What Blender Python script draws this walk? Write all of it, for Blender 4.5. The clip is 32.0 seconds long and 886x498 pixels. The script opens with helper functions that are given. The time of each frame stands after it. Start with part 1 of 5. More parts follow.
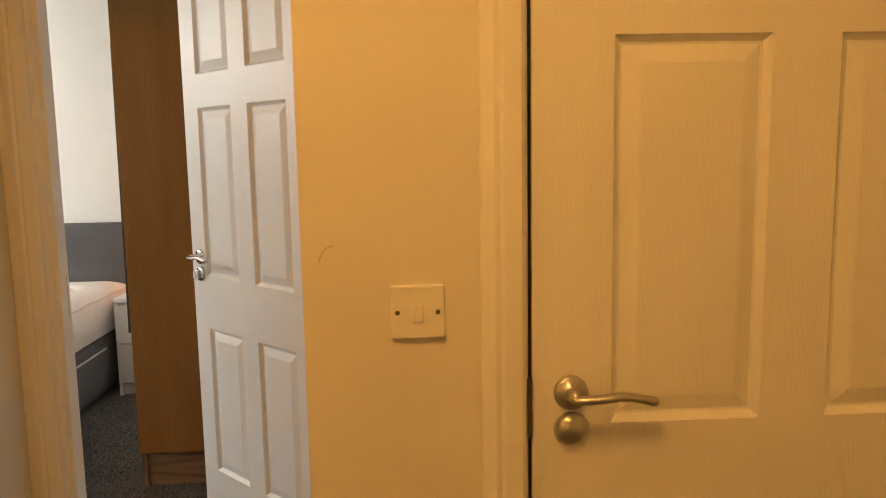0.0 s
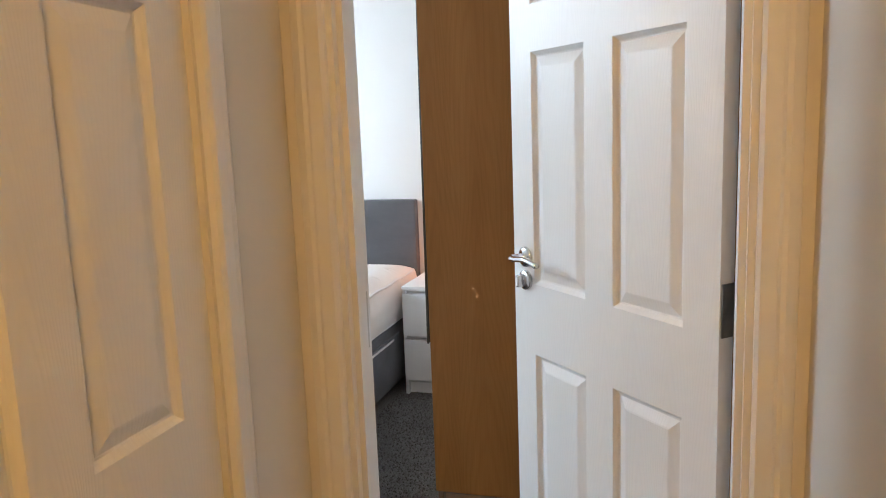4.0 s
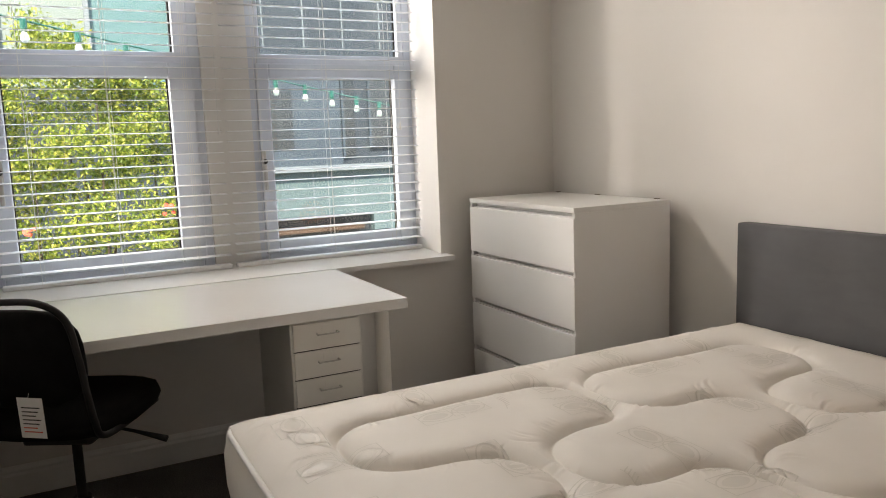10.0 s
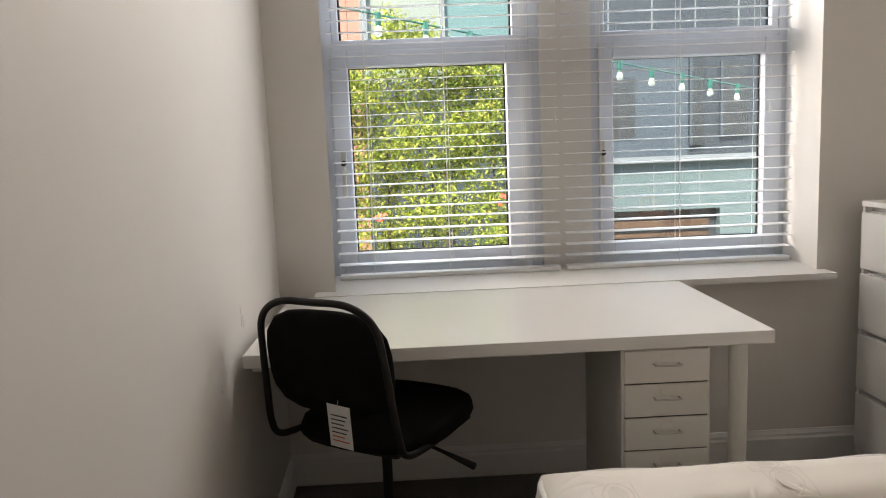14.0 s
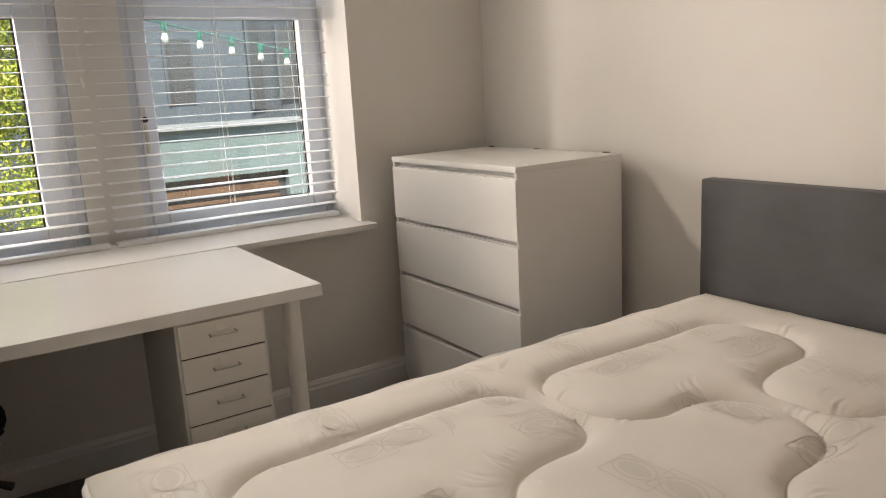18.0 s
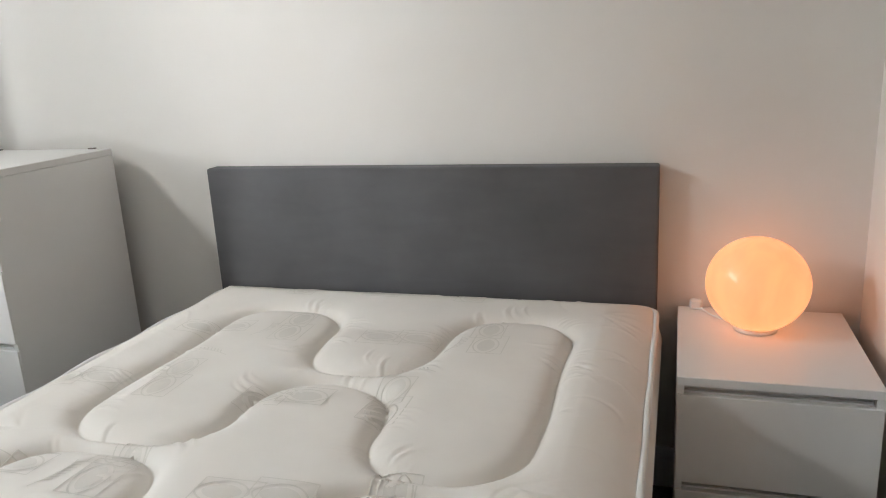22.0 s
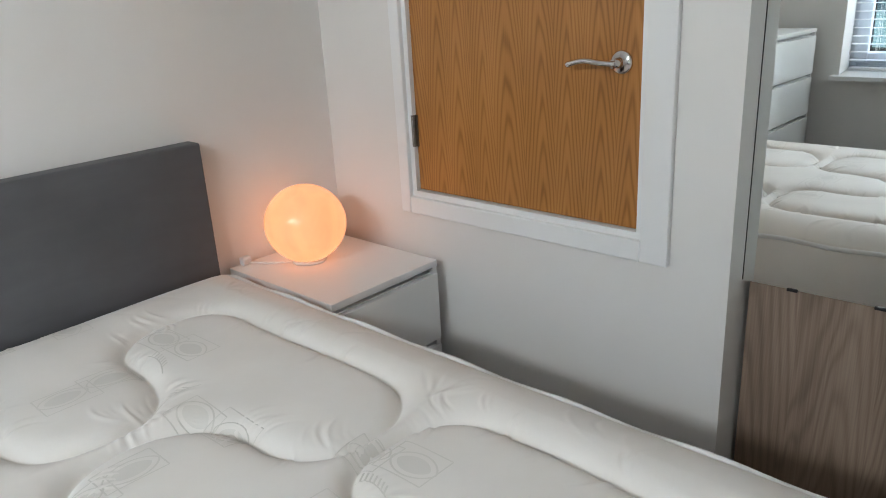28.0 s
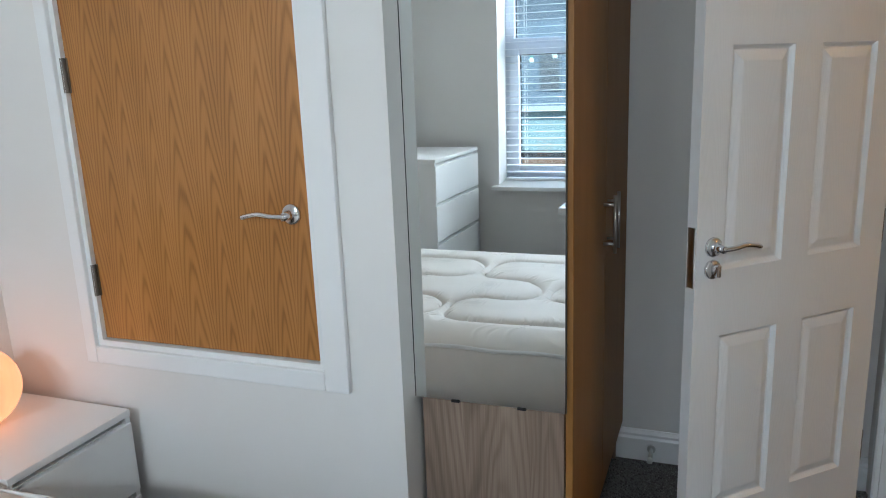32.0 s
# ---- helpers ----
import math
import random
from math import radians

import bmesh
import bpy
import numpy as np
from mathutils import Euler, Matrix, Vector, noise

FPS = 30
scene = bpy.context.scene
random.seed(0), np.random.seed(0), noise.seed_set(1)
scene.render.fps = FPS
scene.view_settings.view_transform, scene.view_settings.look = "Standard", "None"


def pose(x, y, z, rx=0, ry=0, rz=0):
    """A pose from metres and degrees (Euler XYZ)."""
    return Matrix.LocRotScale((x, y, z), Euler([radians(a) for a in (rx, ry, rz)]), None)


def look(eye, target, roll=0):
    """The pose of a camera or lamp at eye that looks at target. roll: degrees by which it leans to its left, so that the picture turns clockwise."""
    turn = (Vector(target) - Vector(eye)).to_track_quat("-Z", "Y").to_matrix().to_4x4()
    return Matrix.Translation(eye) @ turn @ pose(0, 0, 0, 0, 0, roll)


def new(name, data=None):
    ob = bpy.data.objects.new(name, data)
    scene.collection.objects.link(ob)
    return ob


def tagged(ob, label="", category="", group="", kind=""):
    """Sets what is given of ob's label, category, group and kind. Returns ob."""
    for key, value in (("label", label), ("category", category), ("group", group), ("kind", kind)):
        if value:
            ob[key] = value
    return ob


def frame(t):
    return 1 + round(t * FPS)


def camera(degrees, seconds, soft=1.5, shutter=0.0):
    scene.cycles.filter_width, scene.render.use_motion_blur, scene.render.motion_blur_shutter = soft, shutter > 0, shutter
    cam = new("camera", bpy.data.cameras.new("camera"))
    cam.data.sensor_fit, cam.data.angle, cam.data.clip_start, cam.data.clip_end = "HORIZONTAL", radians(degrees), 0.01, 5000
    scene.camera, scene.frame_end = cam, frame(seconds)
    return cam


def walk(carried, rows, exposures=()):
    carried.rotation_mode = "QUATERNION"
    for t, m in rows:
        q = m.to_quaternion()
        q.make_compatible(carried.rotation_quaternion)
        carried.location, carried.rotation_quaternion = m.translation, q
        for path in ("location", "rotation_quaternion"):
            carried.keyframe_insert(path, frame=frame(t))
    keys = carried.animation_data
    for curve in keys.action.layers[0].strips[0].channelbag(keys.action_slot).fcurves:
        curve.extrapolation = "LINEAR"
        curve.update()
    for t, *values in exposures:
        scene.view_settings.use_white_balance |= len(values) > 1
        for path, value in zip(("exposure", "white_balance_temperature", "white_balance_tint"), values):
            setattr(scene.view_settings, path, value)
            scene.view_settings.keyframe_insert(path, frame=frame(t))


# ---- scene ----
cam = camera(61.2, 32.0, soft=1.0)
PATH = [
    (0, (1.156, -4.606, 1.314), (1.261, -2.625, 1.059), -1),
    (0.5, (1.125, -4.609, 1.321), (0.959, -2.636, 1.033), -1.1),
    (1, (1.097, -4.609, 1.322), (0.681, -2.675, 1.023), -1.3),
    (1.5, (1.073, -4.585, 1.315), (0.465, -2.704, 1.014), -1.4),
    (2, (1.013, -4.499, 1.317), (0.321, -2.648, 1.01), -1.3),
    (2.5, (0.919, -4.357, 1.307), (0.197, -2.518, 0.999), -1.6),
    (4.5, (0.72, -3.665, 1.293), (0.246, -1.747, 0.979), -2.2),
    (5, (0.62, -3.464, 1.283), (0.231, -1.528, 0.97), -2.1),
    (6, (0.538, -3.029, 1.317), (0.199, -1.084, 0.997), -2.2),
    (6.5, (0.435, -2.759, 1.315), (0.061, -0.821, 0.988), -1.8),
    (7, (0.399, -2.588, 1.334), (-0.09, -0.68, 0.986), -2.3),
    (7.5, (0.38, -2.42, 1.282), (-0.399, -0.602, 0.982), -2.2),
    (8, (0.337, -2.337, 1.265), (-0.76, -0.688, 0.985), -1.8),
    (8.5, (0.245, -2.285, 1.275), (-1.055, -0.794, 0.979), -2.1),
    (9, (0.166, -2.263, 1.276), (-1.28, -0.913, 0.979), -2.2),
    (9.5, (0.118, -2.251, 1.261), (-1.477, -1.079, 0.974), -2.1),
    (10, (0.097, -2.246, 1.257), (-1.666, -1.343, 0.978), -2.1),
    (10.5, (0.056, -2.266, 1.239), (-1.831, -1.661, 0.969), -2),
    (11, (-0.003, -2.281, 1.239), (-1.945, -1.891, 0.961), -2.1),
    (11.5, (-0.06, -2.266, 1.245), (-2.021, -1.994, 0.965), -2.1),
    (12, (-0.116, -2.26, 1.243), (-2.088, -2.081, 0.967), -2.1),
    (12.5, (-0.167, -2.255, 1.245), (-2.145, -2.159, 0.968), -2.2),
    (13, (-0.208, -2.205, 1.245), (-2.189, -2.166, 0.969), -2.2),
    (13.5, (-0.245, -2.156, 1.254), (-2.227, -2.15, 0.984), -2.3),
    (15.5, (-0.454, -2.132, 1.258), (-2.365, -1.624, 0.956), -3),
    (16, (-0.466, -2.088, 1.234), (-2.34, -1.471, 0.904), -3.3),
    (16.5, (-0.447, -2.091, 1.236), (-2.257, -1.328, 0.86), -3.1),
    (17, (-0.408, -2.081, 1.24), (-2.147, -1.178, 0.838), -3),
    (17.5, (-0.34, -2.047, 1.251), (-2.025, -1.051, 0.837), -3.1),
    (18, (-0.293, -2.036, 1.253), (-1.935, -0.972, 0.838), -3.2),
    (18.5, (-0.282, -2.021, 1.262), (-1.846, -0.846, 0.842), -3.3),
    (19, (-0.297, -2.011, 1.262), (-1.711, -0.662, 0.835), -3.2),
    (19.5, (-0.321, -2.011, 1.259), (-1.609, -0.543, 0.83), -3.2),
    (20, (-0.346, -2.01, 1.257), (-1.54, -0.466, 0.821), -3.3),
    (20.5, (-0.375, -2.011, 1.252), (-1.453, -0.385, 0.812), -3.3),
    (21, (-0.391, -2.017, 1.238), (-1.329, -0.305, 0.804), -3.2),
    (21.5, (-0.411, -2.022, 1.232), (-1.17, -0.228, 0.78), -3.1),
    (22, (-0.45, -2.009, 1.235), (-1.043, -0.168, 0.731), -3.1),
    (22.5, (-0.505, -1.968, 1.221), (-0.955, -0.111, 0.629), -3.3),
    (23, (-0.575, -1.914, 1.216), (-0.795, -0.031, 0.58), -3),
    (23.5, (-0.656, -1.895, 1.21), (-0.655, -0.001, 0.567), -2.8),
    (24, (-0.763, -1.898, 1.234), (-0.568, -0.019, 0.578), -2.9),
    (24.5, (-0.89, -1.92, 1.234), (-0.534, -0.063, 0.581), -3.1),
    (26.5, (-1.261, -1.744, 1.228), (-0.514, -0.002, 0.591), -4),
    (27, (-1.377, -1.749, 1.269), (-0.292, -0.203, 0.61), -3.2),
    (27.5, (-1.437, -1.789, 1.282), (-0.148, -0.414, 0.615), -3.1),
    (28, (-1.511, -1.871, 1.299), (-0.134, -0.584, 0.63), -3.2),
    (28.5, (-1.531, -1.884, 1.309), (-0.061, -0.71, 0.63), -3.1),
    (29, (-1.523, -1.919, 1.33), (0.012, -0.838, 0.641), -3),
    (29.5, (-1.529, -1.984, 1.347), (0.036, -0.944, 0.662), -2.9),
    (30, (-1.543, -2.013, 1.367), (0.06, -1.01, 0.716), -2.9),
    (30.5, (-1.544, -2.041, 1.388), (0.16, -1.15, 0.839), -2.7),
    (31, (-1.535, -2.043, 1.41), (0.247, -1.278, 0.922), -2.6),
    (31.5, (-1.54, -2.032, 1.43), (0.268, -1.322, 0.957), -2.4),
    (32, (-1.55, -2.011, 1.441), (0.268, -1.317, 0.978), -2.2),
]


def walk_rows():
    return [(t, look(e, g, r)) for t, e, g, r in PATH]


EXPOSURES = [
    (0.0, 2.5, 6900, 9),
    (2.0, 2.65, 6100, 8),
    (5.0, 3.0, 5150, 4),
    (6.0, 2.62, 5250, 4),
    (7.0, 2.2, 5900, 5),
    (8.0, 1.98, 5950, 6),
    (9.0, 1.5, 6500, 10),
    (10.0, 1.4, 7300, 14),
    (11.0, 1.45, 7000, 14),
    (12.0, 1.4, 7200, 15),
    (13.0, 1.4, 7350, 15),
    (16.0, 1.36, 7150, 15),
    (18.0, 1.38, 7750, 16),
    (20.0, 1.56, 7450, 16),
    (21.0, 1.68, 6800, 12),
    (23.0, 1.8, 6050, 7),
    (28.0, 1.76, 5900, 6),
    (30.0, 1.86, 5750, 6),
    (32.0, 1.95, 5450, 4),
]
walk(cam, walk_rows(), EXPOSURES)

# ---- world, sun, large lights ----
world = bpy.data.worlds.new("sky")
scene.world = world
world.use_nodes = True
wn = world.node_tree
sky = wn.nodes.new("ShaderNodeTexSky")
sky.sky_type = "NISHITA"
sky.sun_disc = False
SUN_EL, SUN_DIR = 50.0, (-1.0, 0.45)
sky.sun_elevation = radians(SUN_EL)
sky.sun_rotation = math.atan2(-SUN_DIR[0], -SUN_DIR[1])
wn.links.new(sky.outputs[0], wn.nodes["Background"].inputs[0])
wn.nodes["Background"].inputs[1].default_value = 0.15


def lamp(name, kind, m, energy, colour, **settings):
    data = bpy.data.lights.new(name, kind)
    data.energy, data.color = energy, colour
    for key, value in settings.items():
        if key == "angle":
            data.angle = value
        elif key == "size":
            data.shape, data.size = "RECTANGLE", value
        elif key == "size_y":
            data.size_y = value
        elif key == "spread":
            data.spread = value
        elif key == "radius":
            data.shadow_soft_size = value
    ob = new(name, data)
    ob.matrix_world = m
    return ob


_h = math.tan(radians(SUN_EL)) * math.hypot(*SUN_DIR)
lamp("sun", "SUN", look((0, 0, 10), (SUN_DIR[0], SUN_DIR[1], 10 - _h)), 5.0, (1.0, 0.93, 0.82), angle=radians(0.6))
# sky light from over the yard: from the open side to the south-west, from above the facade opposite, from the north-west
lamp("window_daylight", "AREA", look((-5.55, -4.45, 2.05), (-2.9, -1.3, 1.35)), 56.0, (1.0, 0.97, 0.94), size=0.55, size_y=1.6)
lamp("window_daylight", "AREA", look((-5.6, -1.5, 3.55), (-3.3, -1.5, 1.45)), 43.0, (0.66, 0.82, 1.0), size=2.6, size_y=1.2)
lamp("window_daylight", "AREA", look((-5.4, 1.6, 2.6), (-2.9, -1.6, 1.3)), 34.0, (0.85, 0.93, 1.0), size=1.4, size_y=1.4)
# sky light entering through the heads of the two openings
lamp("window_daylight", "AREA", look((-3.215, -1.95, 2.12), (-0.9, -1.25, 1.12)), 2.8, (1.0, 0.96, 0.90), size=0.60, size_y=0.22, spread=radians(136))
lamp("window_daylight", "AREA", look((-3.215, -1.06, 2.12), (-0.9, -1.12, 1.12)), 2.8, (1.0, 0.96, 0.90), size=0.60, size_y=0.22, spread=radians(136))

# ---- materials ----


def material(name, rough=0.5, metal=0.0, **kw):
    m = bpy.data.materials.new(name)
    m.use_nodes = True
    p = m.node_tree.nodes["Principled BSDF"]
    p.inputs["Roughness"].default_value = rough
    p.inputs["Metallic"].default_value = metal
    if "coat" in kw:
        p.inputs["Coat Weight"].default_value = kw["coat"]
    if "spec" in kw:
        p.inputs["Specular IOR Level"].default_value = kw["spec"]
    return m, m.node_tree, p


def node(t, kind, **inputs):
    n = t.nodes.new(kind)
    for key, value in inputs.items():
        if isinstance(value, bpy.types.NodeSocket):
            t.links.new(value, n.inputs[key])
        else:
            n.inputs[key].default_value = value
    return n


def place_of(t, sx=1.0, sy=1.0, sz=1.0):
    c = t.nodes.new("ShaderNodeTexCoord")
    mp = t.nodes.new("ShaderNodeMapping")
    mp.inputs["Scale"].default_value = (sx, sy, sz)
    t.links.new(c.outputs["Object"], mp.inputs[0])
    return mp.outputs[0]


def ramp(t, fac, *stops):
    r = t.nodes.new("ShaderNodeValToRGB")
    e = r.color_ramp.elements
    while len(e) < len(stops):
        e.new(0.5)
    for el, (pos, col) in zip(e, stops):
        el.position = pos
        el.color = (*col, 1)
    t.links.new(fac, r.inputs[0])
    return r.outputs[0]


def bump(t, p, height, strength=0.2, distance=0.002):
    b = t.nodes.new("ShaderNodeBump")
    b.inputs["Strength"].default_value = strength
    b.inputs["Distance"].default_value = distance
    t.links.new(height, b.inputs["Height"])
    t.links.new(b.outputs[0], p.inputs["Normal"])


def grainy(name, low, high, rough=0.5, coarse=3.0, fine=180.0, relief=0.15, metal=0.0, depth=0.0015, **kw):
    """Paint, plaster, plastic or cloth: broad tone drift, fine relief."""
    m, t, p = material(name, rough, metal, **kw)
    v = place_of(t)
    broad = node(t, "ShaderNodeTexNoise", Vector=v, Scale=coarse, Detail=5.0)
    small = node(t, "ShaderNodeTexNoise", Vector=v, Scale=fine, Detail=3.0)
    t.links.new(ramp(t, broad.outputs[0], (0.3, low), (0.7, high)), p.inputs["Base Color"])
    rr = node(t, "ShaderNodeMapRange", Value=broad.outputs[0])
    rr.inputs[3].default_value, rr.inputs[4].default_value = max(0.03, rough - 0.02), min(1, rough + 0.02)
    t.links.new(rr.outputs[0], p.inputs["Roughness"])
    bump(t, p, small.outputs[0], relief, depth)
    return m


def veneer(name, dark, mid, light, axis="X", leaf=0.12, arches=11.0, figure=0.5, rough=0.42, coat=0.0, wob=0.5, paint=False, spec=0.5):
    """Wood: nested arches of grain in leaves side by side, over long fine fibres. axis: the way across the grain; the grain runs along z (or x, if axis is Z)."""
    m, t, p = material(name, rough, coat=coat, spec=spec)
    c = t.nodes.new("ShaderNodeTexCoord").outputs["Object"]
    xyz = t.nodes.new("ShaderNodeSeparateXYZ")
    t.links.new(c, xyz.inputs[0])
    across = xyz.outputs[axis]
    along = xyz.outputs["X" if axis == "Z" else "Z"]

    def calc(op, a, b=0.0, d=0.0):
        n = t.nodes.new("ShaderNodeMath")
        n.operation = op
        for k, val in enumerate((a, b, d)):
            if isinstance(val, bpy.types.NodeSocket):
                t.links.new(val, n.inputs[k])
            else:
                n.inputs[k].default_value = val
        return n.outputs[0]

    stretch = {"X": (9, 9, 1.3), "Y": (9, 9, 1.3), "Z": (1.3, 9, 9)}[axis]
    slow = node(t, "ShaderNodeTexNoise", Vector=place_of(t, *stretch), Scale=0.6, Detail=3.0).outputs[0]
    drift = calc("MULTIPLY_ADD", slow, leaf * 0.9, across)
    u = calc("SUBTRACT", calc("PINGPONG", drift, leaf), leaf * 0.45)
    shift = calc("MULTIPLY", calc("FLOOR", calc("DIVIDE", drift, leaf * 2)), 0.37)
    arch = calc("MULTIPLY_ADD", calc("POWER", calc("ABSOLUTE", u), 1.5), 48.0 * (0.085 / leaf) ** 0.5, calc("ADD", along, shift))
    phase = calc("MULTIPLY_ADD", slow, wob, arch)
    ring = calc("SINE", calc("MULTIPLY", phase, arches * 6.283))
    ring = calc("POWER", calc("MULTIPLY_ADD", ring, 0.5, 0.5), 2.2)
    s2 = {"X": (330, 330, 4), "Y": (330, 330, 4), "Z": (4, 330, 330)}[axis]
    fibre = node(t, "ShaderNodeTexNoise", Vector=place_of(t, *s2), Scale=1.0, Detail=4.0).outputs[0]
    broad = node(t, "ShaderNodeTexNoise", Vector=place_of(t, *stretch), Scale=1.3, Detail=4.0).outputs[0]
    tone = calc("MULTIPLY_ADD", ring, -0.42 * figure, calc("MULTIPLY_ADD", fibre, 0.30, calc("MULTIPLY_ADD", broad, 0.50, 0.15)))
    t.links.new(ramp(t, tone, (0.22, dark), (0.47, mid), (0.70, light)), p.inputs["Base Color"])
    if paint:
        bump(t, p, calc("MULTIPLY_ADD", fibre, 0.7, calc("MULTIPLY", ring, -0.6)), 0.22, 0.0009)
    else:
        bump(t, p, fibre, 0.14, 0.0008)
    return m


WALL = grainy("wall_paint", (0.735, 0.715, 0.685), (0.775, 0.756, 0.727), 0.62, 1.3, 260, 0.10)
HALLWALL = grainy("hall_wall_paint", (0.70, 0.68, 0.63), (0.76, 0.74, 0.69), 0.6, 1.5, 220, 0.12)
CEIL = grainy("ceiling_paint", (0.80, 0.80, 0.79), (0.84, 0.84, 0.83), 0.8, 2, 200, 0.08)
DESKTOP = grainy("white_desk_laminate", (0.74, 0.74, 0.73), (0.77, 0.77, 0.76), 0.17, 2.0, 300, 0.02)
GLOSS = grainy("gloss_white_paint", (0.78, 0.78, 0.77), (0.82, 0.82, 0.81), 0.36, 2.5, 90, 0.05)
FOIL = grainy("white_foil_board", (0.77, 0.77, 0.76), (0.80, 0.80, 0.79), 0.31, 2.0, 300, 0.03)
# white board coloured darker: the shade inside the drawer gaps is painted in
DARKGAP = grainy("gap_shade_board", (0.60, 0.60, 0.59), (0.64, 0.64, 0.63), 0.7, 3, 200, 0.03)
# white frames dimmed and blued: their backlit shade is put into the colour
UPVC = grainy("shaded_white_plastic", (0.62, 0.655, 0.72), (0.66, 0.695, 0.76), 0.3, 3, 300, 0.02)
BLIND = grainy("white_blind_slat", (0.84, 0.85, 0.86), (0.87, 0.88, 0.89), 0.4, 6, 300, 0.03)
CORD = grainy("white_cord", (0.72, 0.72, 0.70), (0.78, 0.78, 0.76), 0.8, 20, 900, 0.2)
DIVAN = grainy("grey_divan_cloth", (0.13, 0.135, 0.145), (0.17, 0.175, 0.185), 0.9, 8, 900, 0.4)
PIPING = grainy("white_piping", (0.80, 0.80, 0.79), (0.85, 0.85, 0.84), 0.7, 20, 700, 0.3)
BLACKCLOTH = grainy("black_mesh_cloth", (0.004, 0.004, 0.0045), (0.008, 0.008, 0.0085), 0.95, 20, 1500, 0.4, spec=0.15)
BLACKMETAL = grainy("black_enamel_steel", (0.006, 0.006, 0.006), (0.010, 0.010, 0.010), 0.5, 20, 300, 0.05, spec=0.3)
BLACKPLASTIC = grainy("black_plastic", (0.014, 0.014, 0.014), (0.022, 0.022, 0.022), 0.5, 20, 400, 0.08)
GROMMET = grainy("grey_plastic", (0.17, 0.165, 0.16), (0.23, 0.225, 0.22), 0.45, 20, 400, 0.05)
PAPER = grainy("paper_tag", (0.78, 0.78, 0.77), (0.82, 0.82, 0.81), 0.8, 20, 900, 0.1)
INK = grainy("tag_ink", (0.05, 0.05, 0.05), (0.08, 0.08, 0.08), 0.8)
REDINK = grainy("tag_red_ink", (0.6, 0.10, 0.07), (0.66, 0.13, 0.09), 0.8)
CHROME = grainy("polished_chrome", (0.70, 0.70, 0.71), (0.78, 0.78, 0.79), 0.13, 12, 400, 0.02, metal=1.0)
SATIN = grainy("satin_steel", (0.52, 0.51, 0.49), (0.60, 0.59, 0.57), 0.3, 15, 600, 0.05, metal=1.0)
BRONZE = grainy("dark_steel_hinge", (0.20, 0.18, 0.16), (0.28, 0.25, 0.22), 0.4, 30, 600, 0.05, metal=1.0)
RUBBER = grainy("white_rubber", (0.68, 0.68, 0.66), (0.74, 0.74, 0.72), 0.7)
SWITCHPLASTIC = grainy("white_switch_plastic", (0.80, 0.79, 0.76), (0.83, 0.82, 0.79), 0.28, 15, 500, 0.02)
STEELWHITE = grainy("white_powder_coat", (0.75, 0.74, 0.70), (0.79, 0.78, 0.74), 0.45, 4, 500, 0.08)
MIRRORBACK = grainy("mirror_backing", (0.03, 0.03, 0.028), (0.05, 0.05, 0.045), 0.5)

WALNUT = veneer("brown_wardrobe_foil", (0.200, 0.094, 0.022), (0.270, 0.128, 0.033), (0.325, 0.160, 0.046), "X", 0.16, 6.0, 0.16, 0.5, wob=0.15, spec=0.25)
OAK = veneer("oak_veneer", (0.25, 0.103, 0.021), (0.385, 0.168, 0.038), (0.47, 0.218, 0.058), "X", 0.085, 9.0, 0.62, 0.36, coat=0.10, wob=0.26)
SONOMA = veneer("pale_sonoma_board", (0.105, 0.070, 0.047), (0.225, 0.160, 0.115), (0.35, 0.262, 0.196), "Y", 0.16, 4.6, 0.28, 0.55, wob=1.1)
SONOMAX = veneer("pale_plinth_board", (0.16, 0.095, 0.055), (0.27, 0.175, 0.11), (0.36, 0.25, 0.17), "Z", 0.11, 2.0, 0.5, 0.55)

MIRROR, _t, _p = material("silvered_mirror", 0.01, 1.0)
_p.inputs["Base Color"].default_value = (0.90, 0.93, 0.92, 1)
GLASS, _t, _p = material("window_glass", 0.0)
_p.inputs["Transmission Weight"].default_value = 1.0
_p.inputs["IOR"].default_value = 1.45
_p.inputs["Base Color"].default_value = (0.93, 0.97, 0.97, 1)

# carpet
CARPET, _t, _p = material("grey_carpet", 0.95)
_v = place_of(_t)
_a = node(_t, "ShaderNodeTexNoise", Vector=_v, Scale=170.0, Detail=4.0)
_b = node(_t, "ShaderNodeTexNoise", Vector=_v, Scale=5.0, Detail=4.0)
_mx = _t.nodes.new("ShaderNodeMix")
_mx.data_type = "FLOAT"
_mx.inputs[0].default_value = 0.25
_t.links.new(_a.outputs[0], _mx.inputs[2])
_t.links.new(_b.outputs[0], _mx.inputs[3])
_t.links.new(ramp(_t, _mx.outputs[0], (0.3, (0.065, 0.061, 0.058)), (0.52, (0.135, 0.128, 0.121)), (0.72, (0.24, 0.228, 0.215))), _p.inputs["Base Color"])
bump(_t, _p, _a.outputs[0], 0.9, 0.006)

# headboard velvet: pile brushed this way and that
VELVET, _t, _p = material("grey_velvet", 0.85)
_broad = node(_t, "ShaderNodeTexNoise", Vector=place_of(_t), Scale=5.0, Detail=4.0)
_stroke = node(_t, "ShaderNodeTexNoise", Vector=place_of(_t, 4.0, 4.0, 17.0), Scale=1.4, Detail=3.0, Distortion=0.6)
_fine = node(_t, "ShaderNodeTexNoise", Vector=place_of(_t), Scale=700.0, Detail=2.0)
_mx = _t.nodes.new("ShaderNodeMix")
_mx.data_type = "FLOAT"
_mx.inputs[0].default_value = 0.25
_t.links.new(_broad.outputs[0], _mx.inputs[2])
_t.links.new(_stroke.outputs[0], _mx.inputs[3])
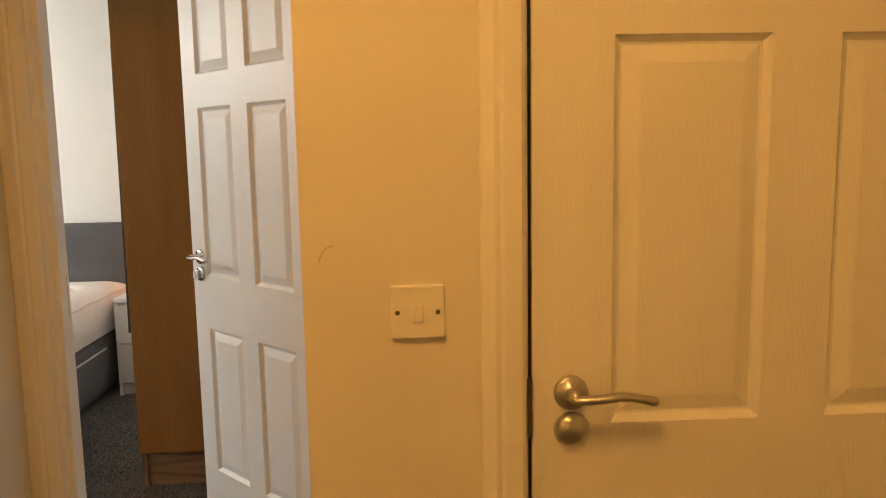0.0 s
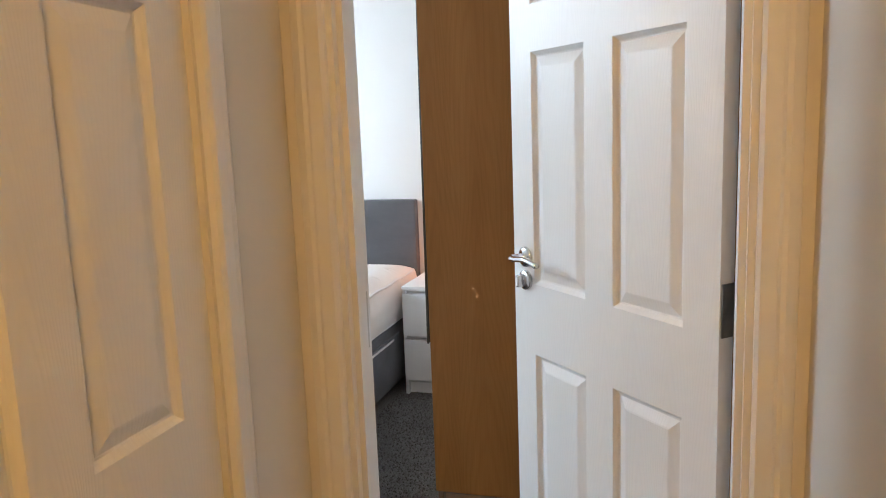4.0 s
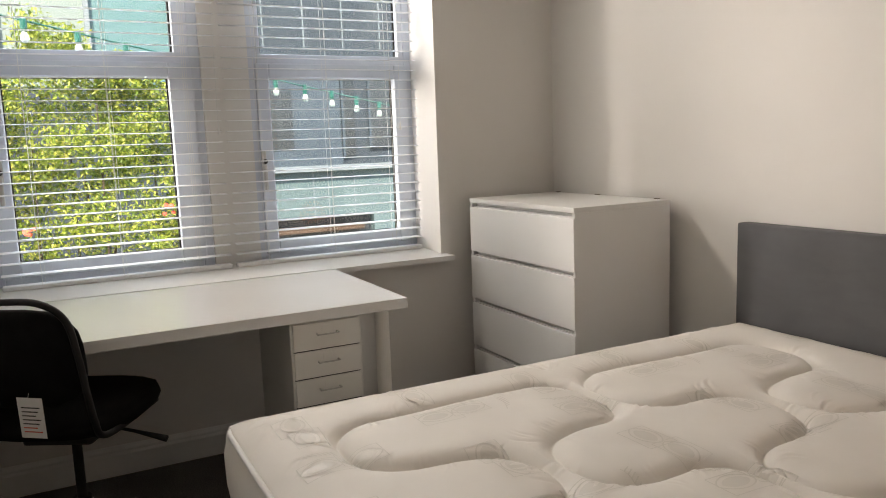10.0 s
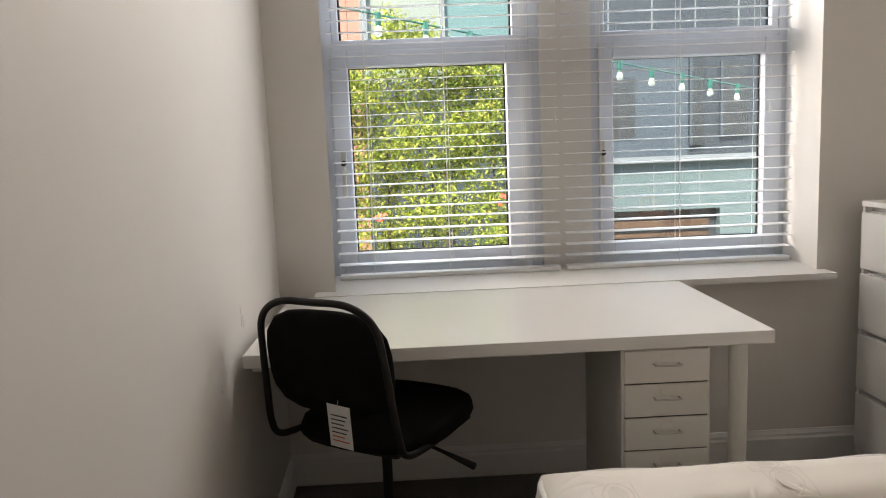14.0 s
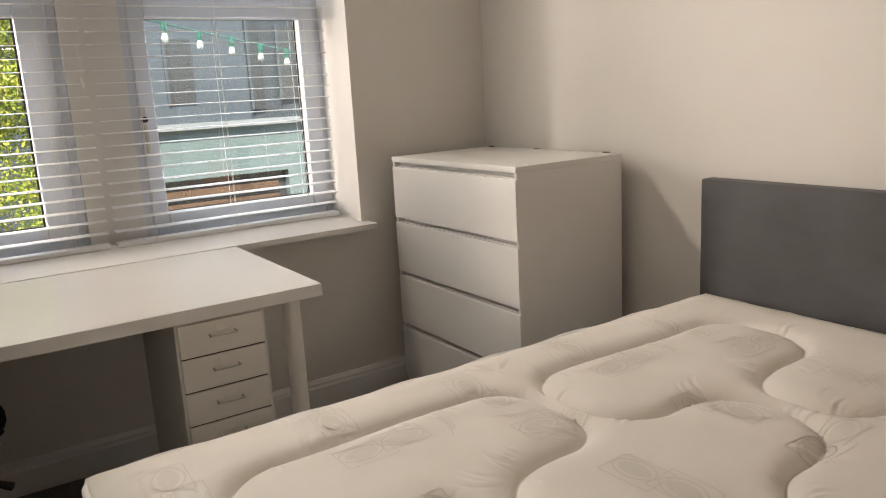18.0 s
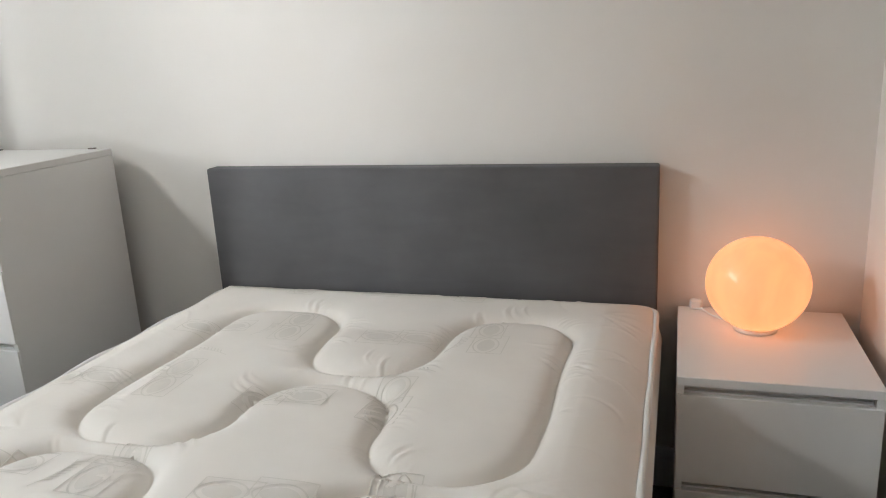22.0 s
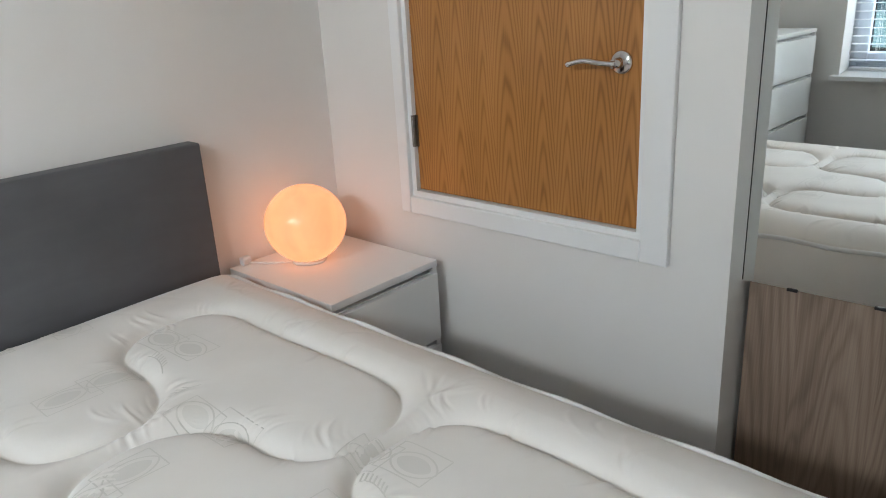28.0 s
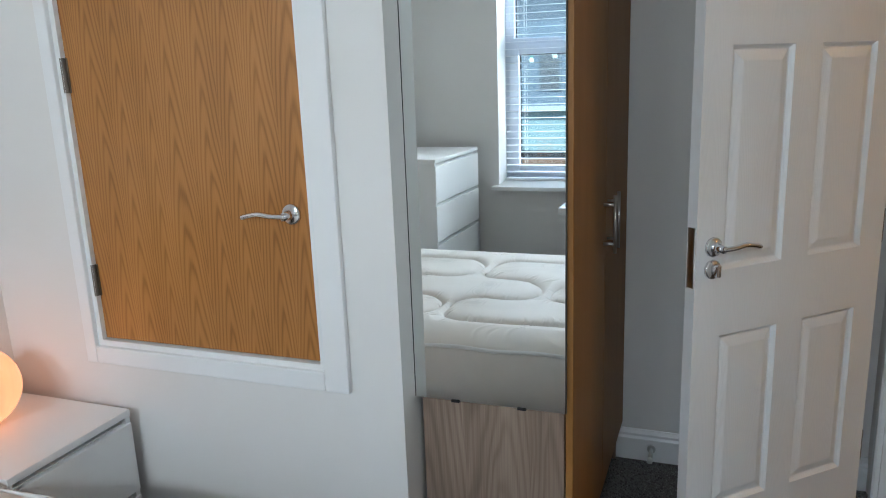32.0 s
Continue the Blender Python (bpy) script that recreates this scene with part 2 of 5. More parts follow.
_t.links.new(ramp(_t, _mx.outputs[0], (0.32, (0.086, 0.086, 0.092)), (0.5, (0.102, 0.102, 0.109)), (0.68, (0.120, 0.120, 0.127))), _p.inputs["Base Color"])
_p.inputs["Sheen Weight"].default_value = 0.05
bump(_t, _p, _fine.outputs[0], 0.3, 0.0015)

# mattress ticking: woven damask, faint motif
TICKING, _t, _p = material("cream_damask_ticking", 0.62)
_v = place_of(_t)
_w = node(_t, "ShaderNodeTexNoise", Vector=_v, Scale=900.0, Detail=2.0)
_b = node(_t, "ShaderNodeTexNoise", Vector=_v, Scale=7.0, Detail=5.0)
_t.links.new(ramp(_t, _b.outputs[0], (0.3, (0.80, 0.765, 0.715)), (0.7, (0.85, 0.815, 0.765))), _p.inputs["Base Color"])
_p.inputs["Sheen Weight"].default_value = 0.15
bump(_t, _p, _w.outputs[0], 0.15, 0.0008)
MOTIF = grainy("damask_motif", (0.705, 0.675, 0.620), (0.755, 0.725, 0.670), 0.45, 9, 900, 0.15)
MOTIF_FILL = grainy("damask_patch", (0.725, 0.695, 0.642), (0.77, 0.74, 0.688), 0.45, 9, 900, 0.15)

# lit glass globe
GLOBE, _t, _p = material("lit_opal_glass", 0.25)
_p.inputs["Base Color"].default_value = (0.45, 0.30, 0.18, 1)
_p.inputs["Emission Color"].default_value = (1.0, 0.335, 0.125, 1)
_wn = node(_t, "ShaderNodeTexNoise", Vector=place_of(_t, 1, 1, 0.5), Scale=14.0, Detail=2.0, Distortion=1.2)
_mr = node(_t, "ShaderNodeMapRange", Value=_wn.outputs[0])
_mr.inputs[1].default_value, _mr.inputs[2].default_value = 0.3, 0.7
_mr.inputs[3].default_value, _mr.inputs[4].default_value = 0.29, 0.38
_t.links.new(_mr.outputs[0], _p.inputs["Emission Strength"])

# ---- mesh helpers ----


def part(name, bm, mat, parent=None, label="", smooth=False):
    """Links a bmesh as one mesh object, under a thing or part if given."""
    me = bpy.data.meshes.new(name)
    bmesh.ops.recalc_face_normals(bm, faces=bm.faces)
    bm.to_mesh(me)
    bm.free()
    me.materials.append(mat)
    if smooth:
        for f in me.polygons:
            f.use_smooth = True
    ob = new(name, me)
    ob.parent = parent
    return tagged(ob, label)


def thing(name, m, label, category, group="", kind=""):
    ob = new(name)
    ob.empty_display_size = 0.1
    ob.matrix_world = m
    return tagged(ob, label, category, group, kind)


def box(x0, x1, y0, y1, z0, z1, r=0.0, seg=2, bm=None):
    """A block with rounded edges, in a bmesh of its own or added to bm."""
    b = bmesh.new()
    bmesh.ops.create_cube(b, size=1, matrix=Matrix.Translation(((x0 + x1) / 2, (y0 + y1) / 2, (z0 + z1) / 2)) @ Matrix.Diagonal((abs(x1 - x0), abs(y1 - y0), abs(z1 - z0), 1)))
    if r > 0:
        bmesh.ops.bevel(b, geom=b.edges[:], offset=r, segments=seg, profile=0.5, affect="EDGES")
    return b if bm is None else join(bm, b)


def join(bm, b):
    me = bpy.data.meshes.new("tmp")
    b.to_mesh(me)
    b.free()
    bm.from_mesh(me)
    bpy.data.meshes.remove(me)
    return bm


def turned(bm, m):
    bmesh.ops.transform(bm, matrix=m, verts=bm.verts)
    return bm


def rod(p, q, r, seg=16, r2=None, bm=None):
    """A round bar from p to q."""
    p, q = Vector(p), Vector(q)
    b = bmesh.new()
    d = q - p
    m = Matrix.Translation((p + q) / 2) @ d.to_track_quat("Z", "Y").to_matrix().to_4x4()
    bmesh.ops.create_cone(b, cap_ends=True, segments=seg, radius1=r, radius2=r if r2 is None else r2, depth=d.length, matrix=m)
    return b if bm is None else join(bm, b)


def lathe(profile, seg=32, bm=None):
    """Profile of (radius, z) turned round the z axis."""
    b = bmesh.new()
    rings = []
    for r, z in profile:
        if r < 1e-6:
            rings.append([b.verts.new((0, 0, z))])
        else:
            rings.append([b.verts.new((r * math.cos(2 * math.pi * i / seg), r * math.sin(2 * math.pi * i / seg), z)) for i in range(seg)])
    for a, c in zip(rings, rings[1:]):
        for i in range(seg):
            j = (i + 1) % seg
            v = [a[i % len(a)], a[j % len(a)], c[j % len(c)], c[i % len(c)]]
            v = list(dict.fromkeys(v))
            if len(v) > 2:
                b.faces.new(v)
    return b if bm is None else join(bm, b)


def tube(points, r, seg=10, closed=False, bm=None, flat=1.0):
    """A bent bar through points; flat squeezes it across."""
    b = bmesh.new()
    pts = [Vector(p) for p in points]
    n = len(pts)
    rings = []
    up = None
    for i, p in enumerate(pts):
        a = pts[i - 1] if i or closed else p
        c = pts[(i + 1) % n] if i < n - 1 or closed else p
        d = (c - a).normalized()
        if up is None:
            up = Vector((0, 0, 1)) if abs(d.z) < 0.9 else Vector((1, 0, 0))
        side = d.cross(up).normalized()
        up = side.cross(d).normalized()
        rr = r[i] if isinstance(r, (list, tuple)) else r
        rings.append([b.verts.new(p + side * math.cos(k * 2 * math.pi / seg) * rr + up * math.sin(k * 2 * math.pi / seg) * rr * flat) for k in range(seg)])
    pairs = list(zip(rings, rings[1:])) + ([(rings[-1], rings[0])] if closed else [])
    for a, c in pairs:
        for k in range(seg):
            b.faces.new((a[k], a[(k + 1) % seg], c[(k + 1) % seg], c[k]))
    if not closed:
        b.faces.new(rings[0])
        b.faces.new(list(reversed(rings[-1])))
    return b if bm is None else join(bm, b)


def smooth_path(points, n=8, closed=False):
    """A Catmull-Rom curve through a few points."""
    P = [Vector(p) for p in points]
    out = []
    m = len(P)
    last = m if closed else m - 1
    for i in range(last):
        p0 = P[(i - 1) % m] if closed or i else P[0]
        p1, p2 = P[i], P[(i + 1) % m]
        p3 = P[(i + 2) % m] if closed or i + 2 < m else P[-1]
        for k in range(n):
            t = k / n
            out.append(0.5 * (2 * p1 + (p2 - p0) * t + (2 * p0 - 5 * p1 + 4 * p2 - p3) * t * t + (3 * p1 - 3 * p2 + p3 - p0) * t ** 3))
    if not closed:
        out.append(P[-1])
    return out


def prism(outline, z0, z1, bm=None):
    """An upright block over a plan outline."""
    b = bmesh.new()
    lo = [b.verts.new((x, y, z0)) for x, y in outline]
    hi = [b.verts.new((x, y, z1)) for x, y in outline]
    b.faces.new(lo)
    b.faces.new(hi)
    n = len(outline)
    for i in range(n):
        b.faces.new((lo[i], lo[(i + 1) % n], hi[(i + 1) % n], hi[i]))
    return b if bm is None else join(bm, b)


def moulding(a, c, profile, out, bm=None):
    """A profile of (depth, height) drawn along the floor line a to c; out is the side it faces."""
    b = bmesh.new()
    o = Vector((*out, 0))
    ends = [[b.verts.new(Vector((*p, 0)) + o * d + Vector((0, 0, h))) for d, h in profile] for p in (a, c)]
    n = len(profile)
    for i in range(n):
        b.faces.new((ends[0][i], ends[0][(i + 1) % n], ends[1][(i + 1) % n], ends[1][i]))
    b.faces.new(ends[0])
    b.faces.new(ends[1])
    return b if bm is None else join(bm, b)


def structure(name, bm, mat, label=""):
    return tagged(part(name, bm, mat, None, label), label, kind="structure")

# ---- structure ----
CEILING = 2.42
XW, XE, YDOOR = -3.03, 1.084, -2.51      # window wall, east wall, room face of the door wall
YB = -1.30                              # south end of the boxed-in corner
HALL_X, HALL_Y = 0.15, -3.54            # hall's west wall, switch wall
DX0, DX1, DH = 0.245, 0.915, 2.0        # bedroom doorway
SOUTH = lambda x: YDOOR - (XE - x) * 0.0384   # the door wall runs slightly askew

structure("floor", box(-3.6, 2.6, -5.6, 0.15, -0.06, 0.0), CARPET, "grey short-pile fitted carpet")
structure("ceiling", box(-3.6, 2.6, -5.6, 0.15, CEILING, CEILING + 0.06), CEIL, "plain white painted ceiling")
structure("wall_north", box(-3.45, 1.2, 0.0, 0.12, 0, CEILING), WALL, "smooth white painted wall behind the bed")
structure("wall_east", box(XE, XE + 0.12, -2.62, 0.0, 0, CEILING), WALL, "plain white painted wall")

# window wall: below, above and beside the opening
WY0, WY1, WZ0, WZ1 = -2.462, -0.655, 0.719, 2.25
SPLAY = 0.048
wall = box(-3.45, XW, -4.3, 0.0, 0, WZ0)
box(-3.45, XW, -4.3, 0.0, WZ1, CEILING, bm=wall)
prism([(XW, -4.3), (XW, WY0), (-3.45, WY0 - SPLAY), (-3.45, -4.3)], WZ0, WZ1, wall)
prism([(XW, 0.0), (-3.45, 0.0), (-3.45, WY1 + SPLAY), (XW, WY1)], WZ0, WZ1, wall)
structure("wall_west", wall, WALL, "white painted window wall with a deep reveal")

# south wall with the doorway, slightly askew
wall = prism([(XW, SOUTH(XW)), (DX0 - 0.03, SOUTH(DX0)), (DX0 - 0.03, SOUTH(DX0) - 0.1), (XW, SOUTH(XW) - 0.1)], 0, CEILING)
prism([(DX1 + 0.03, SOUTH(DX1)), (XE, SOUTH(XE)), (XE, SOUTH(XE) - 0.1), (DX1 + 0.03, SOUTH(DX1) - 0.1)], 0, CEILING, wall)
prism([(DX0 - 0.03, SOUTH(DX0)), (DX1 + 0.03, SOUTH(DX1)), (DX1 + 0.03, SOUTH(DX1) - 0.1), (DX0 - 0.03, SOUTH(DX0) - 0.1)], DH + 0.03, CEILING, wall)
structure("wall_south", wall, WALL, "white painted wall with the bedroom doorway")

# boxed-in corner with the hatch opening
HY0, HY1, HZ0, HZ1 = -1.100, -0.350, 0.708, 1.96
wall = bmesh.new()
yy, zz = (YB, HY0, HY1, 0.0), (0.0, HZ0, HZ1, CEILING)
for i in range(3):
    for j in range(3):
        if (i, j) != (1, 1):
            box(0.0, 0.09, yy[i], yy[i + 1], zz[j], zz[j + 1], bm=wall)
bmesh.ops.remove_doubles(wall, verts=wall.verts, dist=0.0005)
structure("wall_boxed_return", box(0.09, XE, YB, YB + 0.09, 0, CEILING), WALL, "white painted return behind the wardrobe")
structure("wall_boxed_corner", wall, WALL, "white painted boxed-in corner over the stairs")

# hall walls
wall = box(HALL_X - 0.1, HALL_X, -2.912, SOUTH(0.1) - 0.1, 0, CEILING)
box(HALL_X - 0.1, HALL_X, -5.6, -3.522, 0, CEILING, bm=wall)
box(HALL_X - 0.1, HALL_X, -3.522, -2.912, DH + 0.02, CEILING, bm=wall)
structure("wall_hall_west", wall, HALLWALL, "off-white hall wall under warm light")
CX0, CX1 = 1.338, 2.140
wall = box(1.010, CX0 - 0.015, HALL_Y, SOUTH(1) - 0.1, 0, CEILING)
box(CX1 + 0.03, 2.5, HALL_Y, HALL_Y + 0.1, 0, CEILING, bm=wall)
box(CX0 - 0.02, CX1 + 0.03, HALL_Y, HALL_Y + 0.1, DH + 0.03, CEILING, bm=wall)
structure("wall_hall_switch", wall, HALLWALL, "off-white hall wall with the light switch")
structure("wall_hall_east", box(2.5, 2.6, -5.6, HALL_Y + 0.1, 0, CEILING), HALLWALL, "off-white hall wall")
structure("wall_hall_south", box(0.01, 2.6, -5.7, -5.6, 0, CEILING), HALLWALL, "off-white hall wall")
# cupboards behind the closed doors
structure("wall_cupboard_back", box(1.32, 2.3, -2.95, -2.9, 0, CEILING), HALLWALL, "plain cupboard back wall")
structure("wall_side_room_back", box(-0.75, -0.7, -3.6, -2.75, 0, CEILING), HALLWALL, "plain wall of the next room")

SKIRT = [(0, 0), (0.016, 0), (0.016, 0.085), (0.0115, 0.094), (0.0115, 0.103), (0.007, 0.112), (0.004, 0.119), (0, 0.119)]


def skirting(name, a, c, out, label="white gloss-painted skirting board with a moulded top"):
    return structure(name, moulding(a, c, SKIRT, out), GLOSS, label)


skirting("baseboard", (XW, 0), (0, 0), (0, -1))
skirting("baseboard", (XW, SOUTH(XW)), (XW, -0.016), (1, 0))
skirting("baseboard", (0, -0.016), (0, YB), (-1, 0))
skirting("baseboard", (XE, YB), (XE, SOUTH(XE)), (-1, 0))
skirting("baseboard", (XW + 0.016, SOUTH(XW)), (DX0 - 0.10, SOUTH(DX0)), (0, 1))
skirting("baseboard", (HALL_X, -5.6), (HALL_X, -3.59), (1, 0))
skirting("baseboard", (1.010, HALL_Y), (1.264, HALL_Y), (0, -1))
skirting("baseboard", (1.010, HALL_Y - 0.016), (1.010, -2.69), (-1, 0))

CASING = [(0, 0), (0.012, 0), (0.018, 0.006), (0.018, 0.030), (0.014, 0.036), (0.016, 0.044), (0.010, 0.056), (0.006, 0.062), (0, 0.064)]


def casing_bar(axis_a, axis_b, across, out):
    """A door surround bar from a to b: profile width runs along across, depth along out."""
    b = bmesh.new()
    A, B, w, o = Vector(axis_a), Vector(axis_b), Vector(across), Vector(out)
    e = [[b.verts.new(p + o * d + w * h) for d, h in CASING] for p in (A, B)]
    n = len(CASING)
    for i in range(n):
        b.faces.new((e[0][i], e[0][(i + 1) % n], e[1][(i + 1) % n], e[1][i]))
    b.faces.new(e[0])
    b.faces.new(e[1])
    return b


def surround(name, a, c, top, out, label):
    """Two uprights and a head round an opening from floor point a to c."""
    a, c = Vector((*a, 0)), Vector((*c, 0))
    w = (c - a).normalized()
    o = Vector((*out, 0))
    b = casing_bar(a, a + Vector((0, 0, top)), -w, o)
    join(b, casing_bar(c, c + Vector((0, 0, top)), w, o))
    join(b, casing_bar(a - w * 0.064 + Vector((0, 0, top)), c + w * 0.064 + Vector((0, 0, top)), Vector((0, 0, 1)), o))
    return structure(name, b, GLOSS, label)


# bedroom doorway: lining, stops, surrounds on both faces
yi0, yi1 = SOUTH(DX0), SOUTH(DX1)
b = prism([(DX0 - 0.03, yi0), (DX0, yi0), (DX0, yi0 - 0.1), (DX0 - 0.03, yi0 - 0.1)], 0, DH)
prism([(DX1, yi1), (DX1 + 0.03, yi1), (DX1 + 0.03, yi1 - 0.1), (DX1, yi1 - 0.1)], 0, DH, b)
prism([(DX0 - 0.03, yi0), (DX1 + 0.03, yi1), (DX1 + 0.03, yi1 - 0.1), (DX0 - 0.03, yi0 - 0.1)], DH, DH + 0.03, b)
structure("door_lining", b, GLOSS, "white painted door lining")
b = box(DX0, DX0 + 0.012, yi0 - 0.082, yi0 - 0.044, 0, DH - 0.012)
box(DX1 - 0.012, DX1, yi1 - 0.082, yi1 - 0.044, 0, DH - 0.012, bm=b)
box(DX0, DX1, yi0 - 0.082, yi1 - 0.044, DH - 0.012, DH, bm=b)
structure("door_stop_bead", b, GLOSS, "white painted stop bead in the doorway")
surround("trim_doorway_hall", (DX0 - 0.012, yi0 - 0.1), (DX1 + 0.012, yi1 - 0.1), DH + 0.012, (0, -1), "moulded white door surround on the hall face")
surround("trim_doorway_room", (DX0 - 0.012, yi0), (DX1 + 0.012, yi1), DH + 0.012, (0, 1), "moulded white door surround on the bedroom face")
# side door and cupboard door surrounds
surround("trim_side_door", (HALL_X, -3.524), (HALL_X, -2.904), DH + 0.005, (1, 0), "moulded white surround of the side door")
surround("trim_cupboard", (CX0 - 0.008, HALL_Y), (CX1 + 0.02, HALL_Y), DH + 0.012, (0, -1), "moulded white surround of the hall cupboard")
b = box(CX0 - 0.015, CX0 - 0.003, HALL_Y, HALL_Y + 0.1, 0, DH + 0.005)
box(CX1 + 0.003, CX1 + 0.03, HALL_Y, HALL_Y + 0.1, 0, DH + 0.005, bm=b)
structure("cupboard_lining", b, GLOSS, "white painted cupboard door lining")


# ---- panelled doors ----


def panel_face(b, x0, x1, z0, z1, y, s):
    """One moulded panel on a door face: ogee down, bevel up to a raised field."""
    prev = None
    for inset, depth in ((0, 0), (0.005, 0.006), (0.010, 0.0105), (0.014, 0.0112), (0.036, 0.004), (0.040, 0.0032)):
        ring = [b.verts.new((x, y - s * depth, z)) for x, z in ((x0 + inset, z0 + inset), (x1 - inset, z0 + inset), (x1 - inset, z1 - inset), (x0 + inset, z1 - inset))]
        if prev:
            for i in range(4):
                b.faces.new((prev[i], prev[(i + 1) % 4], ring[(i + 1) % 4], ring[i]))
        prev = ring
    b.faces.new(prev)


def panel_door(name, m, width, label, stile=0.090, mullion=0.095, height=1.975, thick=0.035):
    """A six-panel moulded door, hinge edge at the local origin, leaf along +x, faces at y 0 and thick."""
    d = thing(name, m, label, "door", kind="structure")
    st, mu = stile, mullion
    xs = [(st, (width - mu) / 2), ((width + mu) / 2, width - st)]
    zs = [(0.20, 0.717), (0.900, 1.470), (1.580, 1.868)]
    b = bmesh.new()
    xc = [0, xs[0][0], xs[0][1], xs[1][0], xs[1][1], width]
    zc = [0.006, zs[0][0], zs[0][1], zs[1][0], zs[1][1], zs[2][0], zs[2][1], height]
    for y in (0, thick):
        for i in range(5):
            for j in range(7):
                if i in (1, 3) and j in (1, 3, 5):
                    continue
                b.faces.new([b.verts.new(v) for v in ((xc[i], y, zc[j]), (xc[i + 1], y, zc[j]), (xc[i + 1], y, zc[j + 1]), (xc[i], y, zc[j + 1]))])
    for x in (0, width):
        b.faces.new([b.verts.new(v) for v in ((x, 0, zc[0]), (x, thick, zc[0]), (x, thick, height), (x, 0, height))])
    for z in (zc[0], height):
        b.faces.new([b.verts.new(v) for v in ((0, 0, z), (width, 0, z), (width, thick, z), (0, thick, z))])
    bmesh.ops.remove_doubles(b, verts=b.verts, dist=0.0005)
    leaf = part("door_leaf", b, DOORPAINT, d)
    for x0, x1 in xs:
        for z0, z1 in zs:
            b = bmesh.new()
            panel_face(b, x0, x1, z0, z1, 0.0, -1)
            panel_face(b, x0, x1, z0, z1, thick, 1)
            me = part("panel", b, DOORPAINT, d)
    return d


DOORPAINT = veneer("moulded_door_paint", (0.775, 0.775, 0.765), (0.79, 0.79, 0.78), (0.805, 0.805, 0.795), "X", 0.11, 11.0, 0.5, 0.40, wob=0.15, paint=True)


def lever(parent, x, z, y, s, point, turn=True, mat=None, name="door_handle", dome=False):
    """Round rose with a curved lever on the face y; s is the way out, point the way the lever runs."""
    mat = mat or CHROME
    rose = part(name, turned(lathe([(0, 0), (0.026, 0), (0.026, 0.006), (0.022, 0.009), (0.012, 0.010), (0.010, 0.02), (0.010, 0.042), (0, 0.042)], 28), Matrix.Translation((x, y, z)) @ Matrix.Rotation(-s * math.pi / 2, 4, "X")), mat, parent, "chrome lever handle on a round rose", True)
    pts = smooth_path([(x - point * 0.004, y + s * 0.040, z), (x + point * 0.03, y + s * 0.046, z + 0.002), (x + point * 0.07, y + s * 0.048, z + 0.006), (x + point * 0.115, y + s * 0.046, z - 0.004)], 6)
    part("lever", tube(pts, [0.0105] + [0.0085] * (len(pts) - 3) + [0.0095, 0.008], 14, flat=0.8), mat, rose, smooth=True)
    if dome:
        part("lock_dome", turned(lathe([(0, 0), (0.026, 0), (0.026, 0.003), (0.023, 0.010), (0.016, 0.015), (0.007, 0.0175), (0, 0.018)], 28), Matrix.Translation((x, y, z - 0.056)) @ Matrix.Rotation(-s * math.pi / 2, 4, "X")), mat, parent, "domed lock cover", True)
    elif turn:
        t = part("lock_rose", turned(lathe([(0, 0), (0.026, 0), (0.026, 0.005), (0.023, 0.009), (0, 0.009)], 28), Matrix.Translation((x, y, z - 0.060)) @ Matrix.Rotation(-s * math.pi / 2, 4, "X")), mat, parent, "round chrome lock rose", True)
        part("thumb_turn", box(x - 0.006, x + 0.006, y + s * 0.008, y + s * 0.03, z - 0.076, z - 0.044, 0.003), mat, t)
    return rose


def butt_hinge(parent, x, y, z, s=1):
    part("hinge", box(x - 0.0015, x + 0.0015, y - 0.016, y + 0.016, z - 0.05, z + 0.05, bm=rod((x, y + s * 0.018, z - 0.05), (x, y + s * 0.018, z + 0.05), 0.0055, 10)), BRONZE, parent, "dark steel butt hinge")


# bedroom door, ajar: hinge on the east jamb, leaf swung into the room
LEAF_TURN = 133.5
door = panel_door("door_1", pose(0.913, -2.426, 0.006, 0, 0, LEAF_TURN), 0.686, "white moulded six-panel bedroom door standing ajar")
lever(door, 0.686 - 0.055, 0.966, 0.035, 1, -1)
lever(door, 0.686 - 0.055, 0.966, 0.0, -1, -1)
for hz in (0.25, 0.95, 1.72):
    butt_hinge(door, -0.004, 0.018, hz, -1)
part("strike_plate", box(0.686, 0.6875, 0.006, 0.029, 0.86, 1.02, 0.0), SATIN, door, "steel latch plate")
structure("latch_keep", box(DX0 - 0.001, DX0 + 0.0015, yi0 - 0.034, yi0 - 0.012, 0.89, 1.00), SATIN, "steel latch keep in the door lining")

side = panel_door("door_2", pose(HALL_X - 0.047, -2.910, 0.006, 0, 0, -90), 0.608, "white moulded six-panel side door, closed", 0.080, 0.094)
lever(side, 0.608 - 0.058, 0.958, 0.035, 1, -1, turn=False)
cup = panel_door("door_3", pose(CX1, HALL_Y + 0.040, 0.006, 0, 0, 180), 0.798, "white moulded six-panel hall cupboard door, closed", 0.119, 0.101)
lever(cup, 0.798 - 0.058, 0.950, 0.035, 1, -1, dome=True, mat=SATIN)
structure("cupboard_latch_keep", box(CX0 - 0.0040, CX0 + 0.0030, HALL_Y - 0.003, HALL_Y + 0.004, 0.889, 0.981), BRONZE, "dark steel latch keep")
# black strip added in the door gap to stand for its shade
structure("cupboard_gap_shade", box(CX0 - 0.0025, CX0 + 0.0035, HALL_Y + 0.012, HALL_Y + 0.030, 0.01, 1.97), BLACKPLASTIC, "black strip added as shade in the door gap")
SCUFF = grainy("scuffed_paint", (0.63, 0.60, 0.54), (0.69, 0.66, 0.60), 0.7, 60, 300, 0.1)
